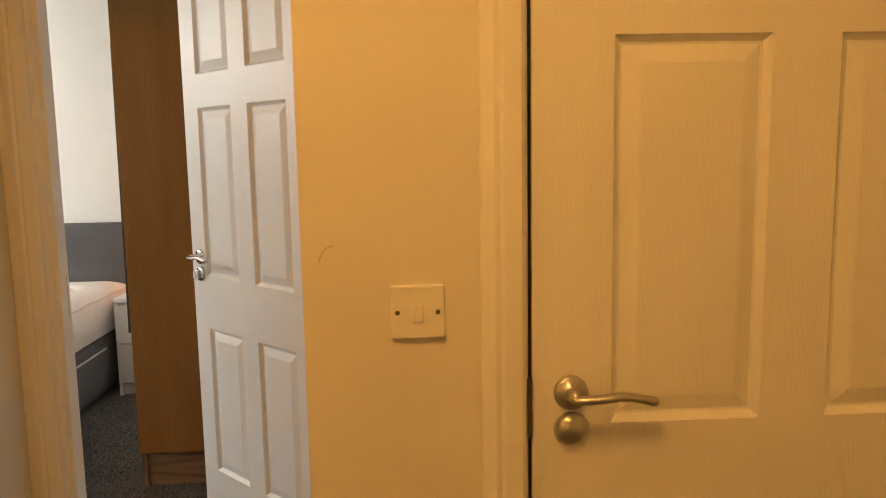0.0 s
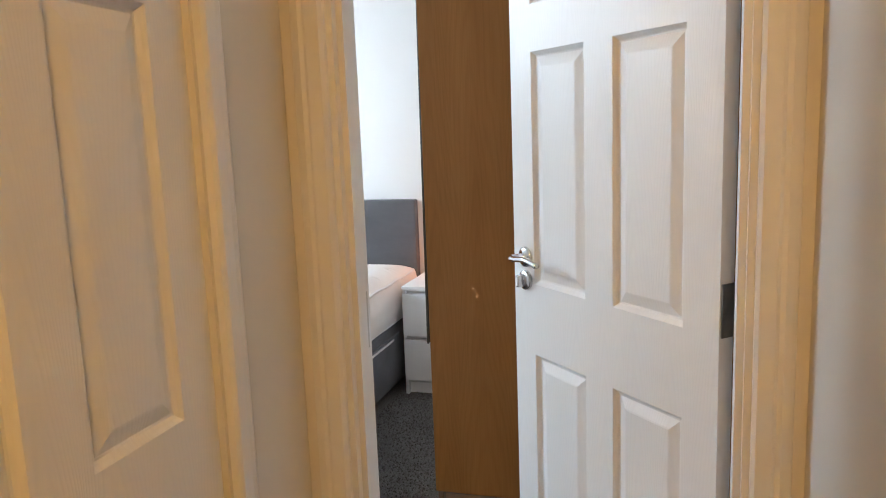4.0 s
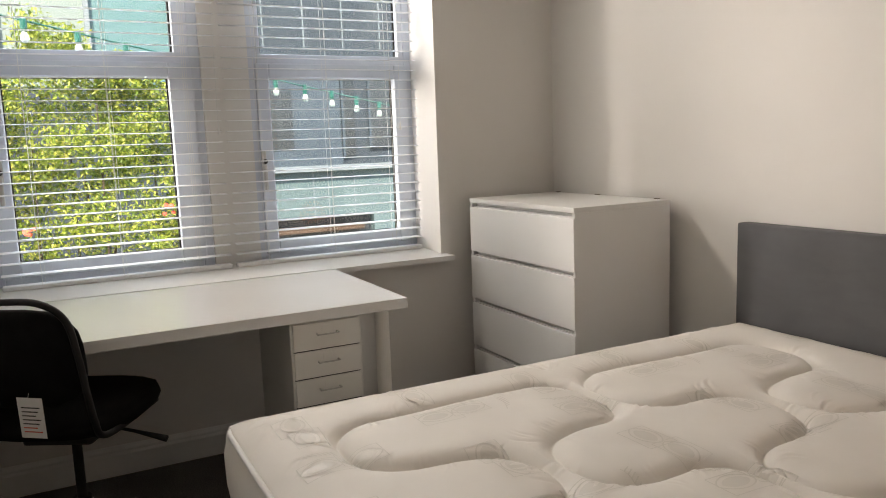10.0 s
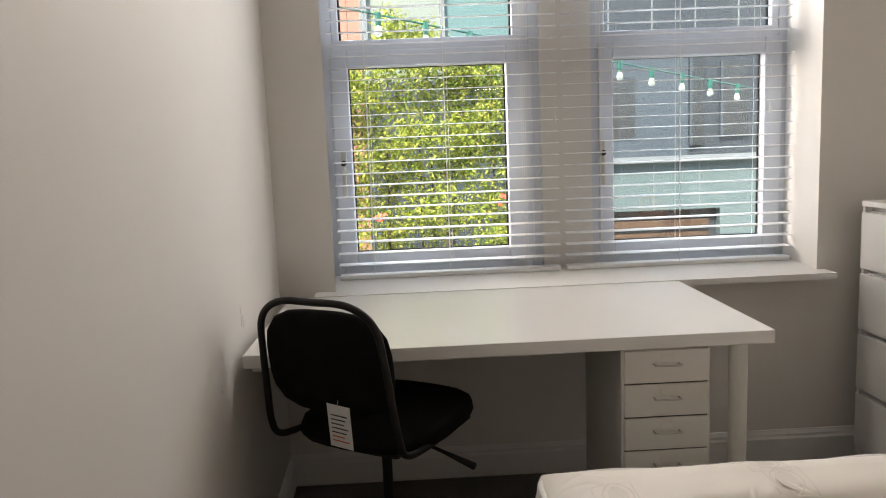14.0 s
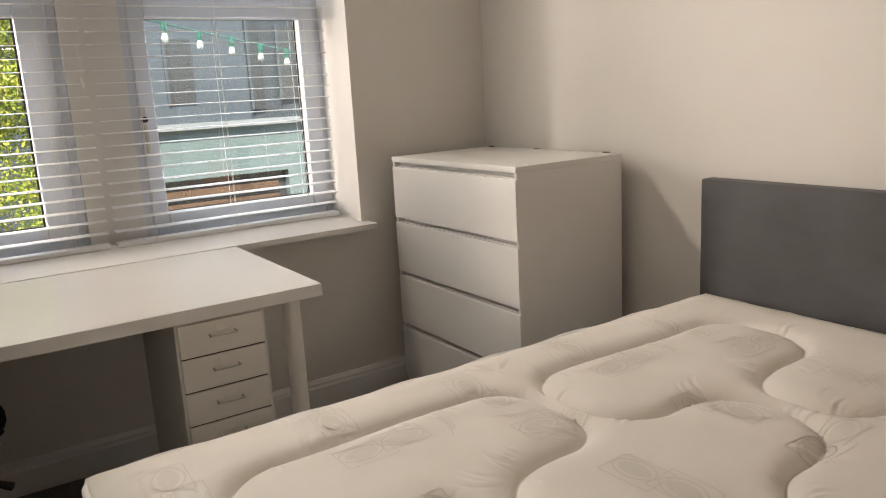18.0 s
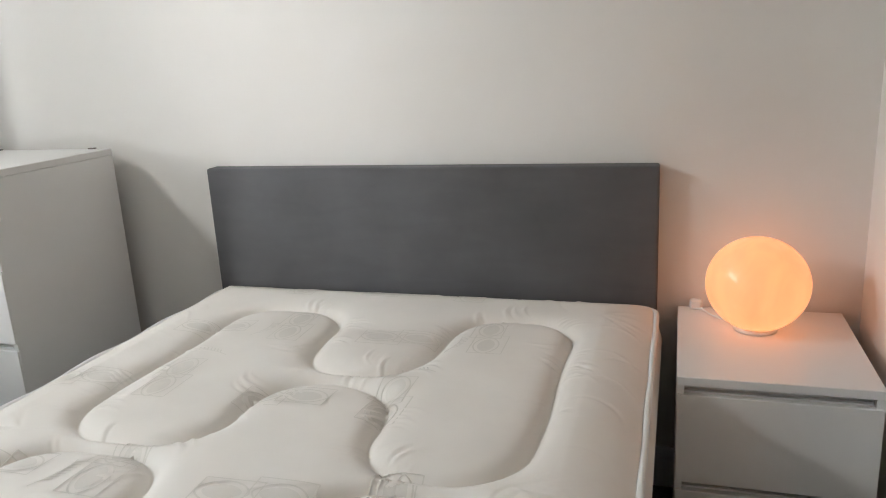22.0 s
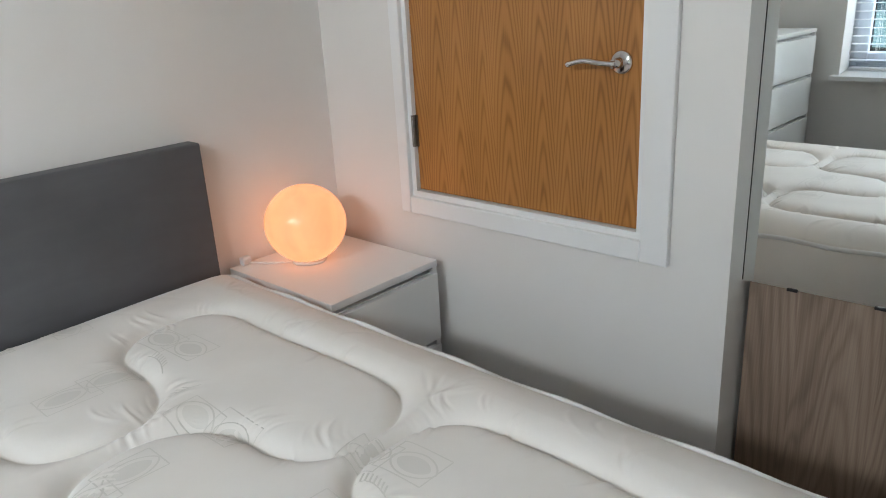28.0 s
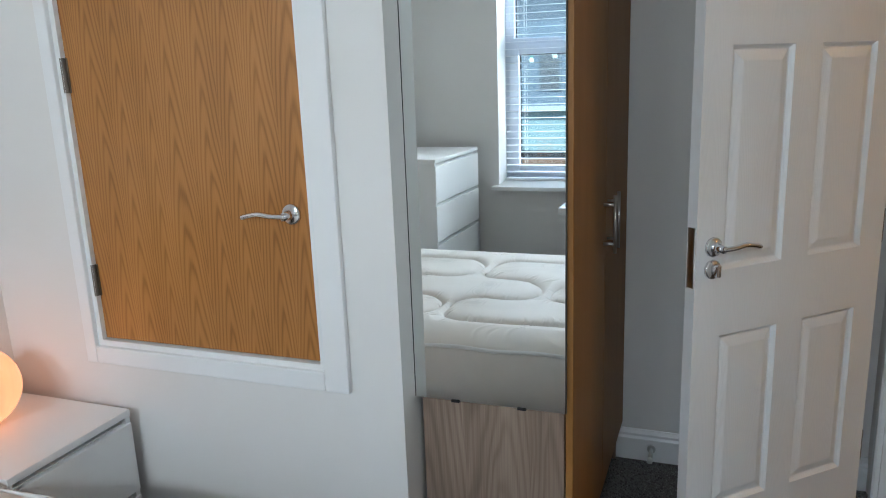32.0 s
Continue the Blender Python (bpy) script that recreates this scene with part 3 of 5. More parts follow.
structure("trim_scuff_mark", tube(smooth_path([(1.034, HALL_Y + 0.0005, 1.160), (1.038, HALL_Y + 0.0005, 1.172), (1.046, HALL_Y + 0.0005, 1.182), (1.060, HALL_Y + 0.0005, 1.187)], 6), [0.0006] + [0.0016] * 15 + [0.0006] * 20, 6), SCUFF, "grey scuff mark on the hall wall")

# rubbed marks on the door wall beside the desk
RUB = grainy("rubbed_paint", (0.56, 0.545, 0.52), (0.64, 0.625, 0.60), 0.7, 60, 300, 0.1)
for x, z, ln in ((-2.311, 0.820, 0.030), (-2.335, 0.800, 0.018), (-2.032, 0.700, 0.004), (-2.60, 0.60, 0.012)):
    yy = SOUTH(x) + 0.0002
    structure("trim_wall_scuff", tube(smooth_path([(x, yy, z + ln), (x - 0.004, yy, z), (x - 0.002, yy, z - ln)], 4), 0.0014, 6), RUB, "grey rub mark on the painted wall")

# ---- window ----
FRONT = -3.43


def window(name, y0, y1, g0, g1, handle_y, label):
    """One window: outer frame, transom, opening sash with a glass pane, fixed top light."""
    w = thing(name, pose(-3.404, (y0 + y1) / 2, 0.741), label, "window", kind="structure")
    X, c = 3.47, -(y0 + y1) / 2
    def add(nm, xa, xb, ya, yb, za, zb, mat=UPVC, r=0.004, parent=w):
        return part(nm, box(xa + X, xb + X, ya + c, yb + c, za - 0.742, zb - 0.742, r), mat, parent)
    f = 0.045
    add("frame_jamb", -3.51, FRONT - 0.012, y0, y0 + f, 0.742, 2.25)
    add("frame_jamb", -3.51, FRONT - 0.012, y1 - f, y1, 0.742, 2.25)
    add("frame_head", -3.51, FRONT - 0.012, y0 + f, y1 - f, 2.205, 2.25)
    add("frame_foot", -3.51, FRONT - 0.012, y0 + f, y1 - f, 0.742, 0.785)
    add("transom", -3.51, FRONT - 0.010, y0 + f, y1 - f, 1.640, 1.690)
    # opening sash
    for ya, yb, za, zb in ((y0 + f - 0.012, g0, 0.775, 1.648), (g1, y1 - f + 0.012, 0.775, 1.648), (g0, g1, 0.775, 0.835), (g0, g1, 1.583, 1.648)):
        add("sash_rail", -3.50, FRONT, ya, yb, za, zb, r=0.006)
    for ya, yb, za, zb in ((g0, g0 + 0.005, 0.835, 1.583), (g1 - 0.007, g1, 0.835, 1.583), (g0 + 0.005, g1 - 0.007, 0.835, 0.840), (g0 + 0.005, g1 - 0.007, 1.578, 1.583)):
        add("gasket", -3.482, -3.474, ya, yb, za, zb, BLACKPLASTIC, 0.0)
    p = add("pane", -3.488, -3.484, g0, g1, 0.835, 1.583, GLASS, 0.0)
    p.visible_shadow = False
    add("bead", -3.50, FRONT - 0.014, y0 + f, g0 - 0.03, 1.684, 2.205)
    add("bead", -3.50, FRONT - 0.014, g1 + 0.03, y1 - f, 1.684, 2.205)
    p = add("top_pane", -3.488, -3.484, g0 - 0.03, g1 + 0.03, 1.684, 2.205, GLASS, 0.0)
    p.visible_shadow = False
    add("bead_gasket", -3.482, -3.476, g0 - 0.03, g0 - 0.022, 1.684, 2.205, BLACKPLASTIC, 0.0)
    add("bead_gasket", -3.482, -3.476, g1 + 0.022, g1 + 0.03, 1.684, 2.205, BLACKPLASTIC, 0.0)
    h = add("window_handle", FRONT, FRONT + 0.012, handle_y - 0.011, handle_y + 0.011, 1.16, 1.255, SATIN, 0.004)
    part("lever", box(FRONT + X + 0.012, FRONT + X + 0.034, handle_y + c - 0.008, handle_y + c + 0.008, 1.075 - 0.742, 1.19 - 0.742, 0.005), SATIN, h, "satin lever")
    part("key_lock", rod((FRONT + X + 0.034, handle_y + c, 1.205 - 0.742), (FRONT + X + 0.014, handle_y + c, 1.205 - 0.742), 0.011, 16), BLACKPLASTIC, h, "black lock button")
    return w


window("window_1", -2.505, -1.632, -2.402, -1.768, -2.435, "white plastic casement window over the desk, closed")
window("window_2", -1.427, -0.606, -1.333, -0.710, -1.383, "white plastic casement window beside the drawers, closed")
structure("window_pier", box(-3.445, FRONT + 0.078, -1.632, -1.427, 0.741, 2.25), WALL, "plastered pier between the two windows")
b = prism([(XW - 0.005, WY0 - 0.07), (-2.945, WY0 - 0.07), (-2.945, WY1 + 0.030), (XW - 0.005, WY1 + 0.030)], 0.719, 0.741)
prism([(XW - 0.005, WY0), (XW - 0.005, WY1), (-3.45, WY1 + SPLAY), (-3.45, WY0 - SPLAY)], 0.7191, 0.741, b)
structure("window_sill", b, GLOSS, "white painted window board")

# ---- venetian blinds ----


def blind(y0, y1, label):
    """Wide-slat venetian blind, lowered, slats open."""
    d = thing("venetian_blind", pose(-3.285, (y0 + y1) / 2, 0.742), label, "blind", "window blinds")
    w = (y1 - y0) / 2
    part("bottom_rail", box(-0.026, 0.026, -w, w, 0, 0.018, 0.004), BLIND, d)
    part("head_rail", box(-0.028, 0.028, -w, w, 1.44, 1.50, 0.004), BLIND, d)
    b = bmesh.new()
    n = 6
    rows = []
    for i in range(n + 1):
        u = -1 + 2 * i / n
        x = 0.025 * u
        z = 0.0016 * (1 - u * u) - 0.0013 * u
        rows.append([b.verts.new((x, yy, z + dz)) for yy in (-w, w) for dz in (0, 0.0014)])
    for a, c in zip(rows, rows[1:]):
        b.faces.new((a[0], c[0], c[2], a[2]))
        b.faces.new((a[1], a[3], c[3], c[1]))
        b.faces.new((a[0], a[1], c[1], c[0]))
        b.faces.new((a[2], c[2], c[3], a[3]))
    for r in (rows[0], rows[-1]):
        b.faces.new((r[0], r[2], r[3], r[1]))
    first = part("slat", b, BLIND, d, smooth=False)
    rng = random.Random(int(-y0 * 100))
    first.location = (0, 0, 0.058)
    for k in range(1, 31):
        s = new("slat", first.data)
        s.parent = d
        s.location = (rng.uniform(-0.001, 0.001), 0, 0.058 + k * 0.0452 + rng.uniform(-0.0008, 0.0008))
        s.rotation_euler = (rng.uniform(-0.0006, 0.0006), rng.uniform(-0.010, 0.012), 0)
    for yy in (-w + 0.14, 0.0, w - 0.14):
        b = rod((0.0262, yy, 0.012), (0.0262, yy, 1.46), 0.0009, 6)
        rod((-0.0262, yy, 0.012), (-0.0262, yy, 1.46), 0.0009, 6, bm=b)
        part("ladder_cord", b, CORD, d)
        part("lift_cord", rod((0, yy + 0.012, 0.012), (0, yy + 0.012, 1.46), 0.0008, 6), CORD, d)
    cy = w - 0.02 if y1 < -1.5 else w - 0.10
    t = part("pull_cord", tube(smooth_path([(0.034, cy, 1.46), (0.036, cy + 0.004, 1.0), (0.034, cy + 0.002, 0.62)], 8), 0.0011, 6), CORD, d)
    part("tassel", turned(lathe([(0, 0), (0.005, 0), (0.006, 0.01), (0.0025, 0.034), (0, 0.034)], 12), Matrix.Translation((0.034, cy + 0.002, 0.588))), CORD, t)
    return d


blind(-2.468, -1.578, "white venetian blind lowered over the desk window, slats open")
blind(-1.555, -0.640, "white venetian blind lowered over the window, slats open")

# ---- hatch in the boxed-in corner ----
HATCH = thing("door_4", pose(0.012, HY1 - 0.020, HZ0 + 0.022, 0, 0, -90), "oak-veneered cupboard hatch with a chrome lever, closed", "hatch door", kind="structure")
hw, hh = HY1 - HY0 - 0.040, HZ1 - HZ0 - 0.044
part("hatch_leaf", box(0.002, hw - 0.002, -0.002, 0.036, 0.003, hh, 0.0015, 1), OAK, HATCH)
lever(HATCH, hw - 0.057, 0.383, -0.002, -1, -1, turn=False)
for hz in (0.175, 0.735):
    part("hinge", rod((-0.001, -0.010, hz - 0.045), (-0.001, -0.010, hz + 0.045), 0.0068, 10, bm=box(-0.003, 0.010, -0.006, -0.002, hz - 0.045, hz + 0.045)), BRONZE, HATCH, "dark steel hinge")
b = box(-0.004, 0.09, HY0, HY0 + 0.022, HZ0, HZ1)
box(-0.004, 0.09, HY1 - 0.022, HY1, HZ0, HZ1, bm=b)
box(-0.004, 0.09, HY0 + 0.022, HY1 - 0.022, HZ0, HZ0 + 0.022, bm=b)
box(-0.004, 0.09, HY0 + 0.022, HY1 - 0.022, HZ1 - 0.022, HZ1, bm=b)
structure("hatch_lining", b, GLOSS, "white painted hatch lining")
b = bmesh.new()
for y0, y1, z0, z1 in ((HY0 - 0.062, HY0 + 0.006, HZ0 - 0.044, HZ1 + 0.07), (HY1 - 0.006, HY1 + 0.032, HZ0 - 0.044, HZ1 + 0.07), (HY0 + 0.006, HY1 - 0.006, HZ0 - 0.044, HZ0 + 0.006), (HY0 + 0.006, HY1 - 0.006, HZ1 - 0.006, HZ1 + 0.07)):
    box(-0.018, 0.0, y0, y1, z0, z1, 0.003, bm=b)
structure("trim_hatch", b, GLOSS, "flat white painted hatch surround")

# ---- wardrobe with a mirror on its side ----
WX0, WX1, WY_F, WY_B, WH = 0.092, 1.066, -1.70, -1.312, 2.05
ward = thing("wardrobe", pose((WX0 + WX1) / 2, (WY_F + WY_B) / 2, 0), "brown wood-effect two-door wardrobe with bar handles", "wardrobe")
cx, cy = (WX0 + WX1) / 2, (WY_F + WY_B) / 2
L = lambda x0, x1, y0, y1, z0, z1, r=0.001: box(x0 - cx, x1 - cx, y0 - cy, y1 - cy, z0, z1, r, 1)
part("side_panel", L(WX0, WX0 + 0.018, WY_F + 0.022, WY_B, 0.0, WH), SONOMA, ward, "pale sonoma-oak side panel")
part("side_panel", L(WX1 - 0.018, WX1, WY_F + 0.022, WY_B, 0.0, WH), SONOMA, ward)
part("top_panel", L(WX0 + 0.018, WX1 - 0.018, WY_F + 0.022, WY_B, WH - 0.018, WH), SONOMA, ward)
part("back_panel", L(WX0 + 0.018, WX1 - 0.018, WY_B - 0.006, WY_B, 0.1, WH - 0.018), SONOMA, ward)
part("bottom_panel", L(WX0 + 0.018, WX1 - 0.018, WY_F + 0.022, WY_B - 0.006, 0.135, 0.153), SONOMA, ward)
part("plinth", L(WX0 + 0.018, WX1 - 0.018, WY_F + 0.045, WY_F + 0.061, 0.0, 0.135), SONOMAX, ward, "pale wood-effect plinth")
mid = 0.572
for x0, x1 in ((WX0, mid - 0.0015), (mid + 0.0015, WX1)):
    d = part("wardrobe_door", L(x0, x1, WY_F, WY_F + 0.018, 0.150, WH, 0.0012), WALNUT, ward, "brown wood-effect door")
    hx = (mid - 0.035 if x0 < 0.3 else mid + 0.035) - cx
    h = part("bar_handle", rod((hx, WY_F - cy - 0.032, 0.922), (hx, WY_F - cy - 0.032, 1.086), 0.0052, 14), SATIN, d, "satin steel bar handle", True)
    for hz in (0.948, 1.060):
        part("handle_post", rod((hx, WY_F - cy - 0.032, hz), (hx, WY_F - cy + 0.001, hz), 0.0045, 10), SATIN, h, smooth=True)
mir = thing("mirror", pose(WX0 - 0.0095, (-1.302 - 1.684) / 2, 0.637, 0, 0.45, 0.3), "frameless mirror clipped to the wardrobe side", "mirror")
mw = (1.684 - 1.302) / 2
part("mirror_glass", box(-0.006, -0.003, -mw, mw, 0.0, 1.10, 0.0006, 1), MIRROR, mir)
part("mirror_backing", box(-0.003, -0.0005, -mw + 0.001, mw - 0.001, 0.001, 1.099), MIRRORBACK, mir, "dark board backing")
part("mirror_edge", box(-0.006, 0.0, mw + 0.0005, mw + 0.003, 0.0, 1.10, 0.0005, 1), MIRRORBACK, mir, "dark bevelled edge")
part("mirror_edge", box(-0.006, 0.0, -mw - 0.003, -mw - 0.0005, 0.0, 1.10, 0.0005, 1), MIRRORBACK, mir, "dark bevelled edge")
for yy in (0.085, -0.085):
    part("mirror_clip", box(-0.009, 0.006, yy - 0.011, yy + 0.011, -0.004, 0.003, 0.0015), BLACKMETAL, mir, "small dark steel clip")

# ---- bed ----
BX0, BX1, BY0, BY1 = -1.790, -0.488, -1.925, -0.085
BXC, BYC = (BX0 + BX1) / 2, (BY0 + BY1) / 2
bw, bl = (BX1 - BX0) / 2, (BY1 - BY0) / 2
ZB, ZM = 0.345, 0.574        # top of the base, seam level of the mattress
bed = thing("divan_bed", pose(BXC, BYC, 0), "grey fabric double divan base with velvet headboard", "bed")
part("base", box(-bw + 0.01, bw - 0.01, -bl + 0.01, 0.0, 0.035, ZB, 0.014), DIVAN, bed)
part("base", box(-bw + 0.01, bw - 0.01, 0.002, bl - 0.005, 0.035, ZB, 0.014), DIVAN, bed)
for y0, y1 in ((-0.62, -0.03), (0.03, 0.62)):
    d = part("drawer", box(bw - 0.014, bw - 0.002, y0, y1, 0.07, ZB - 0.045, 0.005), DIVAN, bed, "fabric-covered divan drawer")
    b = box(bw - 0.003, bw + 0.001, y0 + 0.10, y1 - 0.10, ZB - 0.070, ZB - 0.060, 0.001)
    part("pull_strap", b, PIPING, d, "pale pull seam")
for xx in (-bw + 0.10, bw - 0.10):
    for yy in (-bl + 0.10, -0.10, 0.10, bl - 0.10):
        part("castor", turned(rod((-0.011, 0, 0.018), (0.011, 0, 0.018), 0.018, 14, bm=rod((0, 0, 0.02), (0, 0, 0.04), 0.006, 8)), Matrix.Translation((xx, yy, 0))), BLACKPLASTIC, bed)
HBX0, HBX1 = -1.820, -0.494
b = box(HBX0 - BXC, HBX1 - BXC, bl + 0.024, bl + 0.081, 0.30, 0.934, 0.007, 3)
part("headboard", b, VELVET, bed, "flat grey velvet headboard", True)
for xx in (-0.45, 0.45):
    part("headboard_strut", box(xx - 0.03, xx + 0.03, bl + 0.030, bl + 0.050, 0.05, 0.302), BLACKPLASTIC, bed)

# ---- mattress: quilted cells of an interlocking pattern ----
mat_ob = thing("mattress", pose(BXC, BYC, ZB), "bare cream damask double mattress with quilted cells", "mattress")


def rounded_distance(x, y, x0, x1, y0, y1, r):
    """Signed distance to a rounded rectangle, negative inside."""
    qx = np.abs(x - (x0 + x1) / 2) - (x1 - x0) / 2 + r
    qy = np.abs(y - (y0 + y1) / 2) - (y1 - y0) / 2 + r
    return np.hypot(np.maximum(qx, 0), np.maximum(qy, 0)) + np.minimum(np.maximum(qx, qy), 0) - r


# lobes joined by narrow necks: two such chains lie across the bed, the cover between them runs out to the border
C0, C1, C2, C3 = -1.550, -1.245, -0.950, -0.672


def smooth_min(a, b, k):
    h = np.clip(0.5 + 0.5 * (b - a) / k, 0, 1)
    return b + (a - b) * h - k * h * (1 - h)


def chain(x, y, y0, y1, yn):
    d = smooth_min(rounded_distance(x, y, C0, C1, y0, y1, 0.115), rounded_distance(x, y, C1 - 0.05, C2 + 0.05, yn - 0.022, yn + 0.022, 0.01), 0.16)
    return smooth_min(d, rounded_distance(x, y, C2, C3, y0, y1, 0.115), 0.16)


def quilt_height(X, Y):
    """Height over the seam level: plump cells, sunk seams, soft edge roll."""
    wob = 0.005 * np.sin(9.0 * X + 3.0 * Y) + 0.004 * np.sin(13.0 * Y - 4.0 * X)
    x, y = X + wob, Y + 0.7 * wob
    d = np.minimum(np.abs(chain(x, y, -1.028, -0.328, -0.698)), np.abs(chain(x, y, -1.735, -1.066, -1.393)))
    edge = np.minimum(np.minimum(X - BX0, BX1 - X), np.minimum(Y - BY0, BY1 - Y))
    plump = 0.029 * (1 - np.exp(-np.minimum(d, 0.2) / 0.018))
    roll = 0.024 * np.clip(edge / 0.12, 0, 1) ** 0.55 - 0.020
    e = np.clip(edge / 0.13, 0, 1)
    return plump * e * (2 - e) + roll


NX, NY = 370, 520
u = np.linspace(BX0 + 0.012, BX1 - 0.012, NX)
v = np.linspace(BY0 + 0.012, BY1 - 0.012, NY)
UX, VY = np.meshgrid(u, v, indexing="ij")
HT = quilt_height(UX, VY)
rn = np.random.RandomState(4)
# short wrinkles that cross the sewn channels, in small parallel groups
def wrinkle(px, py, a, length, width, height):
    near = (np.abs(UX - px) < 0.12) & (np.abs(VY - py) < 0.12)
    q = (UX[near] - px) * math.cos(a) + (VY[near] - py) * math.sin(a)
    s = -(UX[near] - px) * math.sin(a) + (VY[near] - py) * math.cos(a) + 0.9 * q * q / 0.1
    HT[near] += height * np.exp(-(q / length) ** 2) * np.exp(-(s / width) ** 2)


def seam_distance(x, y):
    return min(abs(float(chain(np.array(x), np.array(y), -1.028, -0.328, -0.698))), abs(float(chain(np.array(x), np.array(y), -1.735, -1.066, -1.393))))


groups = 0
while groups < 95:
    px, py = rn.uniform(BX0 + 0.06, BX1 - 0.06), rn.uniform(BY0 + 0.07, BY1 - 0.06)
    d0 = seam_distance(px, py)
    if not 0.012 < d0 < 0.05:
        continue
    groups += 1
    gx, gy = seam_distance(px + 0.004, py) - d0, seam_distance(px, py + 0.004) - d0
    a = math.atan2(gy, gx) + rn.uniform(-0.35, 0.35)
    n = rn.randint(2, 6)
    for k in range(n):
        o = (k - n / 2) * rn.uniform(0.009, 0.017)
        wrinkle(px - o * math.sin(a), py + o * math.cos(a), a + rn.uniform(-0.2, 0.2), rn.uniform(0.014, 0.034), rn.uniform(0.0026, 0.0042), rn.uniform(0.0010, 0.0030) * rn.choice((-1, 1)))
# longer soft folds in the border roll
for k in range(60):
    side = rn.randint(4)
    along = rn.uniform(0.05, 0.95)
    px = (BX0 + 0.075, BX1 - 0.075)[side % 2] if side < 2 else BX0 + along * (BX1 - BX0)
    py = BY0 + along * (BY1 - BY0) if side < 2 else (BY0 + 0.08, BY1 - 0.07)[side % 2]
    wrinkle(px, py, (0 if side < 2 else math.pi / 2) + rn.uniform(-0.5, 0.5), rn.uniform(0.03, 0.06), rn.uniform(0.004, 0.009), rn.uniform(0.0008, 0.0024) * rn.choice((-1, 1)))
# creases gathered where the outer seams meet the border
for cx0, cy0 in ((-0.680, -1.042), (-1.60, -1.05), (-0.612, -0.28), (-0.612, -1.78)):
    for k in range(7):
        a = rn.uniform(-0.9, 0.9) + (0 if cx0 > -1 else math.pi)
        q = (UX - cx0) * math.cos(a) + (VY - cy0) * math.sin(a)
        s = -(UX - cx0) * math.sin(a) + (VY - cy0) * math.cos(a)
        HT += rn.uniform(0.0012, 0.0030) * np.exp(-((q - 0.045) / 0.040) ** 2) * np.exp(-(s / 0.0055) ** 2) * (1 if k % 2 else -1)
b = bmesh.new()
grid = [[b.verts.new((UX[i, j] - BXC, VY[i, j] - BYC, ZM - ZB + HT[i, j])) for j in range(NY)] for i in range(NX)]
for i in range(NX - 1):
    for j in range(NY - 1):
        b.faces.new((grid[i][j], grid[i + 1][j], grid[i + 1][j + 1], grid[i][j + 1]))
rim = [grid[i][0] for i in range(NX)] + [grid[NX - 1][j] for j in range(1, NY)] + [grid[i][NY - 1] for i in range(NX - 2, -1, -1)] + [grid[0][j] for j in range(NY - 2, 0, -1)]
prev = rim
for k, (out, z) in enumerate(((0.009, ZM - ZB - 0.027), (0.013, ZM - ZB - 0.050), (0.022, 0.15), (0.020, 0.08), (0.012, 0.022), (-0.01, 0.0))):
    ring = []
    for w in rim:
        x, y = w.co.x, w.co.y
        sx = max(-bw + 0.05, min(bw - 0.05, x))
        sy = max(-bl + 0.05, min(bl - 0.05, y))
        dd = Vector((x - sx, y - sy, 0))
        dd = dd.normalized() if dd.length > 1e-6 else dd
        lim = 1.0 + 0.0
        ring.append(b.verts.new((x + dd.x * out, y + dd.y * out, z + 0.004 * math.sin(7 * x + 5 * y) * (1 if 0 < k < 4 else 0))))
    n = len(rim)
    for i in range(n):
        b.faces.new((prev[i], prev[(i + 1) % n], ring[(i + 1) % n], ring[i]))
    prev = ring
b.faces.new(prev)
top = part("quilted_cover", b, TICKING, mat_ob, smooth=True)


def rim_line(inset, z, r, wobble):
    pts = []
    cw, cl, cr = bw - inset, bl - inset, 0.05
    for k in range(360):
        t = k / 360 * (4 * (cw + cl))
        side = 0
        for length, fx, fy, dx, dy in ((2 * cw, -1, -1, 1, 0), (2 * cl, 1, -1, 0, 1), (2 * cw, 1, 1, -1, 0), (2 * cl, -1, 1, 0, -1)):
            if t <= length:
                x, y = fx * cw + dx * t, fy * cl + dy * t
                break
            t -= length
        qx, qy = max(-cw + cr, min(cw - cr, x)), max(-cl + cr, min(cl - cr, y))
        e = Vector((x - qx, y - qy))
        if abs(x - qx) > 1e-9 and abs(y - qy) > 1e-9:
            e = e.normalized() * cr
        pts.append((qx + e.x, qy + e.y, z + wobble * math.sin(9 * x + 4 * y) * 0.6 + wobble * math.sin(23 * y)))
    return tube(pts, r, 8, closed=True)


part("piping", rim_line(0.0045, ZM - ZB - 0.013, 0.0070, 0.0030), PIPING, mat_ob, "white corded edge piping", True)
part("piping", rim_line(0.006, 0.016, 0.006, 0.001), PIPING, mat_ob, "white corded edge piping", True)

# faint woven motifs: outlined squares and leaf shapes, laid on the cover
def drape(pts, width, b):
    """A thin ribbon along plan points, lying on the quilted cover."""
    P = np.array(pts)
    H = quilt_height(P[:, 0], P[:, 1]) + ZM - ZB + 0.0009
    rows = []
    n = len(P)
    for k in range(n):
        d = P[min(k + 1, n - 1)] - P[max(k - 1, 0)]
        d = d / (np.hypot(*d) + 1e-9)
        nx, ny = -d[1] * width, d[0] * width
        rows.append((b.verts.new((P[k, 0] + nx - BXC, P[k, 1] + ny - BYC, H[k])), b.verts.new((P[k, 0] - nx - BXC, P[k, 1] - ny - BYC, H[k]))))
    for a, c in zip(rows, rows[1:]):
        b.faces.new((a[0], a[1], c[1], c[0]))


